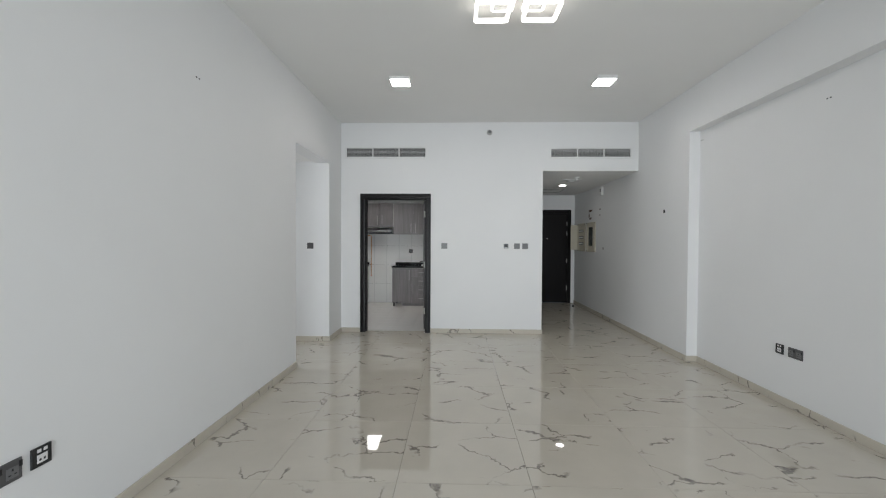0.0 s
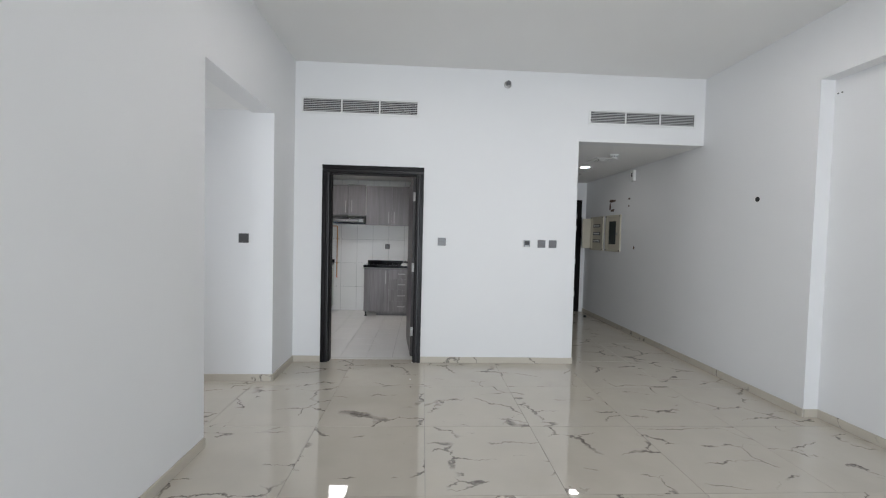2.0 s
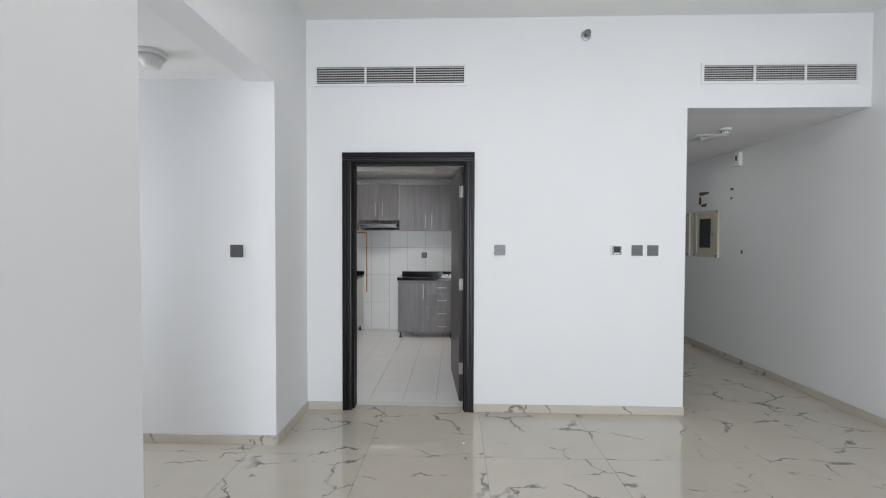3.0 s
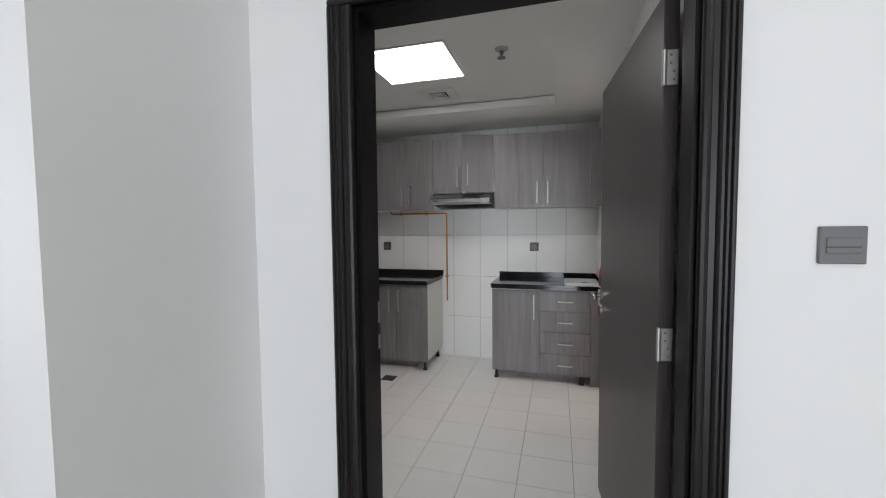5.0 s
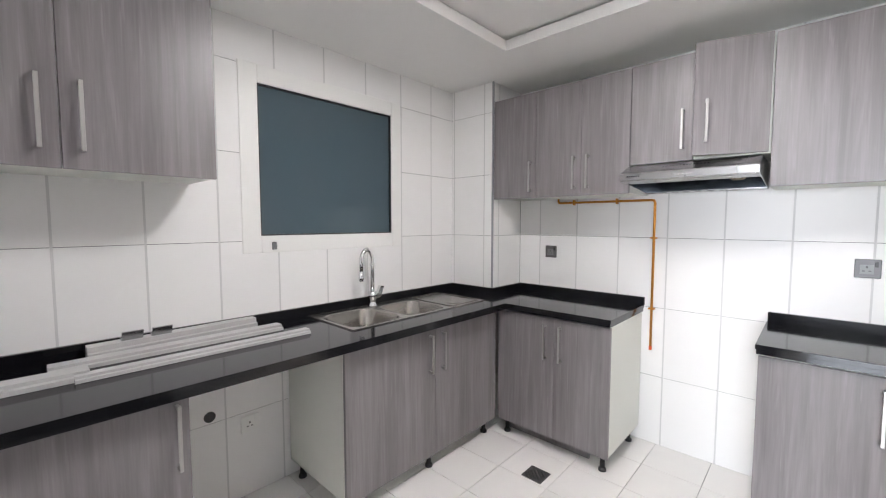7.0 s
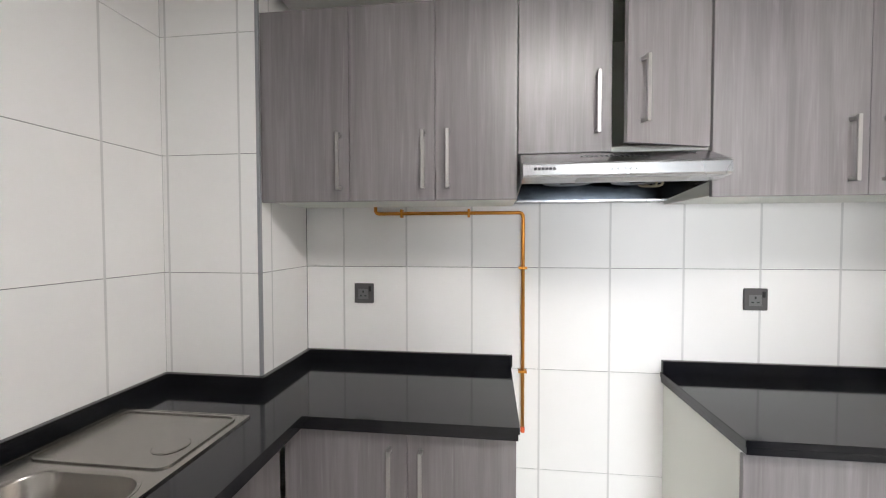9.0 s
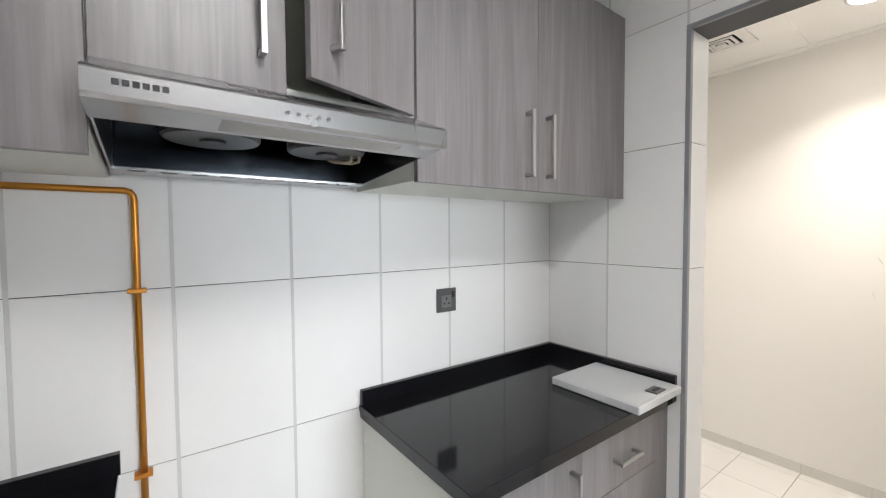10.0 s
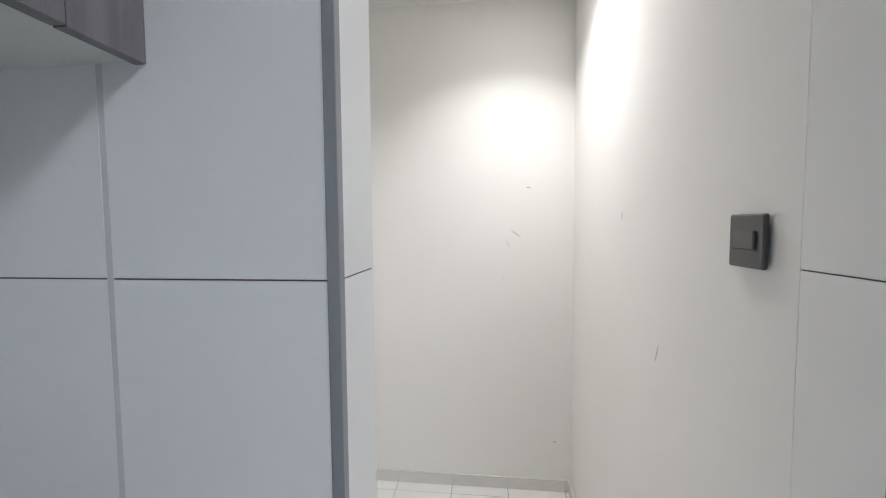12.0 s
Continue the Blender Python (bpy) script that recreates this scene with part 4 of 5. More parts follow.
part("bezel", boxes((1.000, 1.074, FY - 0.018, FY - 0.016, 1.312, 1.386), bevel=0.0008), ALU, t)
part("display", boxes((1.012, 1.064, FY - 0.0195, FY - 0.018, 1.334, 1.378)), BLACKP, t, "dark display")
part("button_strip", boxes((1.014, 1.062, FY - 0.0195, FY - 0.018, 1.318, 1.325)), WHITEP, t)

# drain in the kitchen floor
d = thing("floor_drain", (-2.034, 8.41, 0), "square steel floor drain set in the tiles", "drain")
part("grate", boxes((-2.094, -1.974, 8.350, 8.470, -0.004, 0.0025), bevel=0.001), STEEL, d)
for k in range(-3, 4):
    u, hl = 0.018 * k, 0.050 - 0.010 * abs(k)
    part("slot", prism([(-2.034 + (u + a) * 0.707 - b * 0.707, 8.41 + (u + a) * 0.707 + b * 0.707) for a, b in ((-0.0055, -hl), (0.0055, -hl), (0.0055, hl), (-0.0055, hl))], "z", 0.0026, 0.0034), BLACKP, d)
single("pipe_hole", lathe([(0.026, 0), (0.026, 0.004), (0.018, 0.005)], (KL, 7.086, 0.472), 18, Matrix.Rotation(radians(90), 4, "Y")), BLACKP, "black pipe outlet in the tiles", "outlet")
single("wall_hole", lathe([(0.024, 0), (0.024, 0.003), (0.015, 0.004)], (RX, 5.409, 1.830), 18, Matrix.Rotation(radians(-90), 4, "Y")), BLACKP, "round black cable outlet in the wall", "outlet")

# white upvc profiles left on the worktop
PV = "loose white plastic trim length lying on the worktop"
for x, y0, y1, z, wd, ht, dx in ((-2.955, 6.655, 7.29, 0.0, 0.075, 0.05, -0.035), (-2.865, 6.545, 7.36, 0.0, 0.07, 0.026, 0.004), (-2.745, 6.372, 6.64, 0.0, 0.085, 0.03, 0.010), (-2.700, 6.60, 7.42, 0.0, 0.05, 0.022, 0.004)):
    t = thing("trim_profile", (x, y0, CT), PV, "trim", "loose trim lengths")
    bm = prism([(x - wd / 2, CT + 0.001), (x + wd / 2, CT + 0.001), (x + wd / 2, CT + ht * 0.55), (x + wd * 0.28, CT + ht * 0.6), (x + wd * 0.26, CT + ht), (x - wd / 2, CT + ht)], "y", y0, y1)
    for v in bm.verts:
        v.co.x += dx * (v.co.y - y0) / (y1 - y0)
    part("bar", bm, UPVC, t)
    # flat grey cap paints the shade inside the profile's hollow end
    bm = prism([(x - wd * 0.4, CT + 0.006), (x + wd * 0.4, CT + 0.006), (x + wd * 0.4, CT + ht * 0.45), (x - wd * 0.4, CT + ht * 0.85)], "y", y0 - 0.0012, y0)
    part("hollow_shade", bm, GREYP, t)
for y in (6.76, 6.86):
    single("metal_offcut", prism([(-3.005, 0.932), (-2.955, 0.932), (-2.935, 0.968), (-2.942, 0.970), (-2.965, 0.940), (-3.0, 0.938)], "y", y, y + 0.07), STEEL, "small bent aluminium offcut on the trim", "offcut", "aluminium offcuts")

# fire extinguisher and its sign
EXX, EXY = -0.235, 7.603
e = thing("fire_extinguisher", (EXX, EXY, 0.83), "red fire extinguisher with a white label hung on the wall", "fire extinguisher")
part("cylinder", lathe([(0.060, 0.83), (0.072, 0.845), (0.075, 0.86), (0.075, 1.11), (0.068, 1.145), (0.045, 1.175), (0.024, 1.187), (0.022, 1.20)], (EXX, EXY, 0), 32), RED, e, smooth=True)
part("base_ring", lathe([(0.070, 0.822), (0.0765, 0.83), (0.0765, 0.872), (0.0755, 0.873)], (EXX, EXY, 0), 32), BLACKP, e, "black plastic base ring")
lb = bmesh.new()
rows2 = []
for k in range(15):
    a = radians(150 + k * 9)
    rows2.append([lb.verts.new((EXX + 0.0763 * math.cos(a), EXY + 0.0763 * math.sin(a), z)) for z in (0.90, 1.03)])
for a, b in zip(rows2, rows2[1:]):
    lb.faces.new((a[0], b[0], b[1], a[1]))
lab = part("label", lb, PAPER, e, "white instruction label with red bars", True)
for z0, z1, mt in ((1.005, 1.022, RED), (0.985, 0.989, INK), (0.972, 0.976, INK), (0.955, 0.963, RED), (0.935, 0.939, INK), (0.920, 0.924, INK)):
    lb = bmesh.new()
    rows2 = []
    for k in range(11):
        a = radians(165 + k * 9)
        rows2.append([lb.verts.new((EXX + 0.0768 * math.cos(a), EXY + 0.0768 * math.sin(a), z)) for z in (z0, z1)])
    for a, b in zip(rows2, rows2[1:]):
        lb.faces.new((a[0], b[0], b[1], a[1]))
    part("print_bar", lb, mt, lab)
part("valve", lathe([(0.016, 1.19), (0.018, 1.215), (0.014, 1.235)], (EXX, EXY, 0), 16), CHROME, e, "brass and chrome valve", True)
part("gauge", lathe([(0.014, 0), (0.014, 0.012)], (EXX - 0.016, EXY, 1.215), 16, Matrix.Rotation(radians(-90), 4, "Y")), PAPER, e)
part("handle", prism([(EXY - 0.045, 1.222), (EXY + 0.06, 1.215), (EXY + 0.075, 1.205), (EXY + 0.08, 1.21), (EXY + 0.06, 1.228), (EXY - 0.045, 1.232)], "x", EXX - 0.01, EXX + 0.01), YELLOW, e, "yellow carrying handle")
part("trigger", prism([(EXY - 0.02, 1.24), (EXY + 0.05, 1.262), (EXY + 0.085, 1.285), (EXY + 0.08, 1.293), (EXY + 0.04, 1.275), (EXY - 0.02, 1.25)], "x", EXX - 0.009, EXX + 0.009), RED, e, "red squeeze lever")
part("hose", tube([(EXX, EXY - 0.02, 1.212), (EXX - 0.02, EXY - 0.06, 1.20), (EXX - 0.03, EXY - 0.082, 1.15), (EXX - 0.03, EXY - 0.085, 1.05), (EXX - 0.025, EXY - 0.083, 0.94)], 0.010), BLACKP, e, "black rubber hose", True)
part("strap", lathe([(0.0765, 1.045), (0.0775, 1.05), (0.0775, 1.085), (0.0765, 1.09)], (EXX, EXY, 0), 32), BLACKP, e, "black strap")
part("bracket", boxes((EXX + 0.06, KR + 0.015, EXY - 0.02, EXY + 0.02, 0.95, 1.20)), DARKP, e)
e.location.z, e.scale = 0.858, (0.82, 0.82, 0.90)
sg = thing("safety_sign", (KR, 7.66, 1.52), "red fire safety sign on the tiles", "sign")
part("board", boxes((KR - 0.003, KR, 7.66, 7.815, 1.503, 1.765), bevel=0.0008), REDS, sg)
for z in (1.55, 1.585, 1.62, 1.66):
    part("print_bar", boxes((KR - 0.0042, KR - 0.0032, 7.68, 7.795, z, z + 0.012)), PAPER, sg)

# ---- ceiling fittings ----
l = thing("ceiling_light_panel", (-1.45, 7.585, 2.463), "square white recessed LED panel, lit", "ceiling light")
part("frame", boxes((-1.735, -1.720, 7.30, 7.87, 2.455, 2.463), (-1.180, -1.165, 7.30, 7.87, 2.455, 2.463), (-1.720, -1.180, 7.30, 7.315, 2.455, 2.463), (-1.720, -1.180, 7.855, 7.87, 2.455, 2.463)), VENTW, l)
part("diffuser", boxes((-1.720, -1.180, 7.315, 7.855, 2.458, 2.4625)), LED_P, l, "glowing white diffuser")
v = thing("ceiling_vent", (-1.46, 8.20, 2.463), "square white ceiling air diffuser", "vent")
part("plate", boxes((-1.60, -1.32, 8.06, 8.13, 2.452, 2.462), (-1.60, -1.32, 8.265, 8.335, 2.452, 2.462), (-1.60, -1.53, 8.13, 8.265, 2.452, 2.462), (-1.39, -1.32, 8.13, 8.265, 2.452, 2.462), bevel=0.002), VENTW, v)
part("backing", boxes((-1.53, -1.39, 8.13, 8.265, 2.460, 2.4625)), VOID, v)
for r, z in ((0.056, 2.447), (0.036, 2.442), (0.016, 2.437)):
    part("cone", frame_ring(-1.46, 8.1975, 2 * r, 2 * r, 0.004, 0.012, z, z + 0.006), VENTW, v)


def sprinkler(at, up, label):
    """Pendent sprinkler: rose, body and toothed deflector, along up."""
    q = Vector((0, 0, 1)).rotation_difference(Vector(up)).to_matrix().to_4x4()
    o = thing("sprinkler", at, label, "sprinkler", "sprinklers")
    part("rose", lathe([(0.042, 0), (0.040, 0.006), (0.026, 0.012)], at, 20, q), SATIN, o)
    part("body", lathe([(0.010, 0.012), (0.014, 0.03), (0.008, 0.032), (0.008, 0.052)], at, 14, q), GREYP, o)
    part("deflector", lathe([(0.026, 0.052), (0.026, 0.055)], at, 12, q), GREYP, o)


sprinkler((-0.867, 7.52, 2.463), (0, 0, -1), "chrome sprinkler head in the kitchen ceiling")
sprinkler((0.773, FY, 3.088), (0, -1, 0), "chrome sprinkler head high on the wall")


def detector(at, label, r=0.05):
    o = thing("smoke_detector", at, label, "smoke detector", "smoke detectors")
    x, y, z = at
    part("base", lathe([(r, 0), (r, -0.012), (r * 0.9, -0.018)], at, 24), WHITEP, o)
    part("head", lathe([(r * 0.62, -0.018), (r * 0.66, -0.036), (r * 0.5, -0.048), (r * 0.3, -0.05)], at, 24), WHITEP, o, smooth=True)
    for k in range(10):
        a = 2 * math.pi * k / 10
        part("slot", boxes((x + r * 0.645 * math.cos(a) - 0.003, x + r * 0.645 * math.cos(a) + 0.003, y + r * 0.645 * math.sin(a) - 0.003, y + r * 0.645 * math.sin(a) + 0.003, z - 0.036, z - 0.022)), DARKP, o)


detector((-2.056, 7.63, 2.463), "white smoke detector on the kitchen ceiling")
detector((2.292, 6.79, 2.50), "white smoke detector on the hall ceiling")


def downlight(at, r, glow, label, depth=0.0):
    o = thing("downlight", at, label, "ceiling light", "round downlights")
    part("rim", lathe([(r + 0.014, 0), (r + 0.013, -0.006), (r + 0.002, -0.008)], at, 32), VENTW, o)
    part("lens", lathe([(r, -0.0082), (r * 0.97, -0.0095)], at, 32), glow, o, "glowing round lens")


downlight((2.29, 7.70, 2.50), 0.066, LED_H, "round white recessed downlight, lit, in the hall")
o = thing("downlight", (LPX, LPY, 2.473), "round warm white recessed downlight, lit, in the pantry", "ceiling light", "round downlights")
part("rim", lathe([(LPR + 0.016, 2.473), (LPR + 0.015, 2.465), (LPR + 0.002, 2.462)], (LPX, LPY, 0), 32), VENTW, o, smooth=True)
part("lens", lathe([(LPR, 2.4635), (LPR, 2.4615), (LPR * 0.6, 2.459)], (LPX, LPY, 0), 32), LED_W, o, "glowing round lens")
v = thing("ceiling_vent", (0.90, 8.90, 2.473), "square white air diffuser in the pantry ceiling", "vent")
part("plate", frame_ring(0.90, 8.90, 0.26, 0.26, 0.01, 0.05, 2.462, 2.473), VENTW, v)
part("backing", boxes((0.82, 0.98, 8.82, 8.98, 2.470, 2.4725)), VOID, v)
for q, z in ((0.065, 2.459), (0.042, 2.455), (0.020, 2.451)):
    part("cone", frame_ring(0.90, 8.90, 2 * q, 2 * q, 0.004, 0.013, z, z + 0.006), VENTW, v)
for x, y in ((-0.370, 4.545), (1.912, 4.570)):
    l = thing("surface_downlight", (x, y, CZ), "square white surface-mounted ceiling light, lit", "ceiling light", "square ceiling lights")
    part("body", boxes((x - 0.11, x + 0.11, y - 0.11, y + 0.11, CZ - 0.034, CZ), bevel=0.003), VENTW, l)
    part("diffuser", boxes((x - 0.098, x + 0.098, y - 0.098, y + 0.098, CZ - 0.0375, CZ - 0.0345)), LED_D, l, "glowing square diffuser")
CHX, CHY = 0.716, 2.90
l = thing("ring_ceiling_lamp", (CHX, CHY, CZ), "ceiling lamp of overlapping rounded-square LED rings, lit", "ceiling light")
part("canopy", boxes((CHX - 0.07, CHX + 0.07, CHY - 0.07, CHY + 0.07, CZ - 0.035, CZ), bevel=0.006), VENTW, l)
for sx in (-1, 1):
    for sy in (-1, 1):
        cx, cy = CHX + sx * 0.185, CHY + sy * 0.185
        r1 = part("ring", frame_ring(cx, cy, 0.27, 0.27, 0.035, 0.024, CZ - 0.092, CZ - 0.066), LED_S, l, "glowing acrylic ring")
        part("led_strip", frame_ring(cx, cy, 0.266, 0.266, 0.033, 0.017, CZ - 0.095, CZ - 0.0925), LED_C, r1, "glowing strip")
        cx, cy = CHX + sx * 0.115, CHY + sy * 0.115
        part("arm", boxes((min(CHX + sx * 0.05, cx), max(CHX + sx * 0.05, cx), min(CHY + sy * 0.04, cy - sy * 0.075), max(CHY + sy * 0.04, cy - sy * 0.075), CZ - 0.052, CZ - 0.034)), VENTW, l)
        r2 = part("ring", frame_ring(cx, cy, 0.17, 0.17, 0.03, 0.022, CZ - 0.074, CZ - 0.050), VENTW, l)
        part("led_strip", frame_ring(cx, cy, 0.166, 0.166, 0.028, 0.015, CZ - 0.0765, CZ - 0.0742), LED_C, r2, "glowing strip")
l = thing("passage_lamp", (-2.08, 5.21, 2.53), "round frosted passage ceiling lamp", "ceiling light")
part("base", lathe([(0.085, 0), (0.085, -0.02), (0.08, -0.025)], (-2.08, 5.21, 2.53), 28), VENTW, l)
part("shade", lathe([(0.075, -0.025), (0.055, -0.06), (0.045, -0.085), (0.02, -0.092)], (-2.08, 5.21, 2.53), 28), FROST, l, "frosted glass shade", True)


def wall_grille(x0, x1, z0, z1, label):
    """A long supply grille of three bays: frame, mullions, level slats and upright fins."""
    o = thing("air_grille", ((x0 + x1) / 2, FY, z0), label, "vent", "air grilles")
    fr, y0 = 0.024, FY - 0.010
    part("frame", boxes((x0 - fr, x1 + fr, y0, FY, z1, z1 + fr), (x0 - fr, x1 + fr, y0, FY, z0 - fr, z0), (x0 - fr, x0, y0, FY, z0, z1), (x1, x1 + fr, y0, FY, z0, z1), bevel=0.002), VENTW, o)
    part("backing", boxes((x0, x1, FY - 0.0012, FY - 0.0002, z0, z1)), VOID, o)
    wd = (x1 - x0) / 3
    for k in (1, 2):
        part("mullion", boxes((x0 + wd * k - 0.008, x0 + wd * k + 0.008, y0 - 0.001, FY - 0.0015, z0, z1)), VENTW, o)
    for b in range(3):
        a, c2 = x0 + wd * b + (0.008 if b else 0), x0 + wd * (b + 1) - (0.008 if b < 2 else 0)
        n = 7
        for k in range(n):
            z = z0 + (k + 0.5) * (z1 - z0) / n
            part("slat", boxes((a, c2, y0 + 0.001, FY - 0.006, z - 0.0032, z + 0.0032)), VENTL, o)
        m = 17
        for k in range(1, m):
            x = a + (c2 - a) * k / m
            part("fin", boxes((x - 0.0026, x + 0.0026, FY - 0.0055, FY - 0.002, z0, z1)), VENTG, o)


wall_grille(-1.428, -0.211, 2.716, 2.851, "long white air grille with grey slats over the kitchen door")
wall_grille(1.715, 2.904, 2.712, 2.836, "long white air grille with grey slats over the hall")

# ---- hall fittings on the long wall ----
for y0, y1, kind in ((7.99, 8.50, "glass"), (8.60, 9.11, "open")):
    o = thing("distribution_board", (RX, (y0 + y1) / 2, 1.22), "beige metal %s on the hall wall" % ("panel box with a dark window" if kind == "glass" else "breaker box with its door open"), "electrical box")
    part("frame", boxes((RX - 0.02, RX, y0, y1, 1.22, 1.26), (RX - 0.02, RX, y0, y1, 1.78, 1.82), (RX - 0.02, RX, y0, y0 + 0.07, 1.26, 1.78), (RX - 0.02, RX, y1 - 0.07, y1, 1.26, 1.78), bevel=0.002), BEIGE, o)
    if kind == "glass":
        part("door", boxes((RX - 0.012, RX - 0.004, y0 + 0.07, y1 - 0.07, 1.26, 1.78)), BEIGE, o)
        part("window", boxes((RX - 0.0145, RX - 0.0122, y0 + 0.15, y1 - 0.13, 1.34, 1.72)), LCD, o, "dark window")
        part("latch", boxes((RX - 0.03, RX - 0.0125, y0 + 0.095, y0 + 0.115, 1.49, 1.53)), SATIN, o)
    else:
        part("inner_panel", boxes((RX - 0.010, RX - 0.002, y0 + 0.07, y1 - 0.07, 1.26, 1.78)), BEIGE, o)
        for z in (1.36, 1.49, 1.63):
            q = part("breaker_row", boxes((RX - 0.020, RX - 0.0105, y0 + 0.12, y1 - 0.12, z, z + 0.055)), DARKP, o, "row of dark breakers")
            for k in range(6):
                yy = y0 + 0.135 + k * 0.04
                part("toggle", boxes((RX - 0.027, RX - 0.0205, yy, yy + 0.02, z + 0.018, z + 0.038)), WHITEP, q)
        part("door", boxes((RX - 0.17, RX - 0.02, y1 - 0.004, y1 + 0.004, 1.245, 1.795), bevel=0.002), BEIGE, o, "open beige metal door")
    for yy in (y0 + 0.02, y1 - 0.02):
        for z in (1.24, 1.80):
            part("bolt", boxes((RX - 0.024, RX - 0.0205, yy - 0.012, yy + 0.012, z - 0.012, z + 0.012)), DARKP, o)
o = thing("door_chime", (RX, 7.645, 2.30), "small white box high on the hall wall", "chime")
part("case", boxes((RX - 0.045, RX, 7.60, 7.69, 2.30, 2.46), bevel=0.006), WHITEP, o)
part("grille", boxes((RX - 0.0465, RX - 0.0452, 7.63, 7.66, 2.36, 2.42)), DARKP, o)


def scar(outline, label):
    """Chipped patch in the plaster."""
    single("plaster_scar", prism(outline, "x", RX - 0.0025, RX), PLASTER, label, "wall damage", "chipped plaster marks")


scar([(8.20, 2.07), (8.40, 2.085), (8.42, 2.05), (8.36, 2.035), (8.22, 2.045)], "chipped brown plaster patch")
scar([(8.38, 2.03), (8.41, 2.02), (8.42, 1.92), (8.38, 1.91), (8.36, 1.95)], "chipped brown plaster patch")
scar([(8.24, 1.925), (8.36, 1.915), (8.37, 1.885), (8.26, 1.88)], "chipped brown plaster patch")
scar([(7.74, 2.06), (7.79, 2.065), (7.80, 2.04), (7.75, 2.035)], "small chipped plaster mark")
scar([(7.76, 1.95), (7.79, 1.955), (7.79, 1.925), (7.76, 1.93)], "small chipped plaster mark")
scar([(7.57, 1.32), (7.60, 1.325), (7.605, 1.285), (7.575, 1.28)], "small chipped plaster mark")
v = thing("ceiling_vent", (2.30, 7.15, 2.50), "square white air diffuser in the hall ceiling", "vent")
part("plate", frame_ring(2.30, 7.15, 0.30, 0.30, 0.01, 0.06, 2.49, 2.50), VENTW, v)
part("backing", boxes((2.21, 2.39, 7.06, 7.24, 2.497, 2.4995)), VOID, v)
for r, z in ((0.075, 2.486), (0.05, 2.482), (0.025, 2.478)):
    part("cone", frame_ring(2.30, 7.15, 2 * r, 2 * r, 0.004, 0.014, z, z + 0.006), VENTW, v)
v = thing("ceiling_hatch", (2.2, 8.6, 2.50), "flat white access hatch in the hall ceiling", "hatch")
part("rim", frame_ring(2.25, 8.6, 0.5, 0.5, 0.01, 0.012, 2.496, 2.4995), GREYP, v)
for wx, s, y, z in ((LX, 1, 2.711, 2.532), (RX2, -1, 3.207, 2.545), (RX2, -1, 4.80, 2.62)):
    o = thing("wall_anchor", (wx, y, z), "tiny pair of dark screw anchors in white wall", "screw anchor", "screw anchors")
    for k in (0, 0.03):
        part("screw", lathe([(0.006, 0), (0.006, 0.004)], (wx, y + k, z), 8, Matrix.Rotation(radians(90 * s), 4, "Y")), DARKP, o)

# scuffs on the pantry walls
for y, z, a, ln in ((8.30, 1.33, 35, 0.07), (8.34, 1.28, 60, 0.05), (8.24, 1.56, 10, 0.03), (8.18, 0.32, 80, 0.03), (8.10, 0.26, 5, 0.02), (8.36, 1.10, 75, 0.05)):
    dy, dz = math.cos(radians(a)) * ln / 2, math.sin(radians(a)) * ln / 2
    single("wall_scuff", prism([(y - dy, z - dz), (y, z - 0.004), (y + dy, z + dz), (y, z + 0.003)], "x", 1.4242, 1.425), SCUFF, "faint grey scuff on the pantry wall", "scuff", "pantry wall scuffs")
for x, z, a, ln in ((0.42, 1.05, 110, 0.05), (0.25, 2.0, 100, 0.04), (0.7, 1.4, 95, 0.03)):
    dx, dz = math.cos(radians(a)) * ln / 2, math.sin(radians(a)) * ln / 2
    single("wall_scuff", prism([(x - dx, z - dz), (x - 0.003, z), (x + dx, z + dz), (x + 0.002, z)], "y", 8.022, 8.0228), SCUFF, "faint grey scuff on the pantry wall", "scuff", "pantry wall scuffs")

# metal corner strips of the tiled edges
setting("trim_pantry_1", boxes((KR - 0.003, KR + 0.014, 8.6145, 8.630, 0.0, 2.122), bevel=0.001), ALU, "grey metal corner strip", "trim")
setting("trim_pantry_2", boxes((KR - 0.003, KR + 0.014, 8.003, 8.0195, 0.0, 2.122), bevel=0.001), ALU, "grey metal corner strip", "trim")
setting("trim_pantry_3", boxes((KR - 0.003, KR + 0.014, 8.003, 8.630, 2.122, 2.136), bevel=0.001), ALU, "grey metal corner strip", "trim")
setting("trim_pillar", boxes((-2.662, -2.650, 8.831, 8.843, 0.0, KZ), bevel=0.001), ALU, "grey metal corner strip", "trim")
setting("threshold", boxes((-1.142, -0.195, FY + 0.10, FY + 0.17, -0.006, 0.002), bevel=0.001), SKIRT_W, "pale stone door threshold", "threshold")

# ---- tiles, piece by piece ----
CACHE = {}


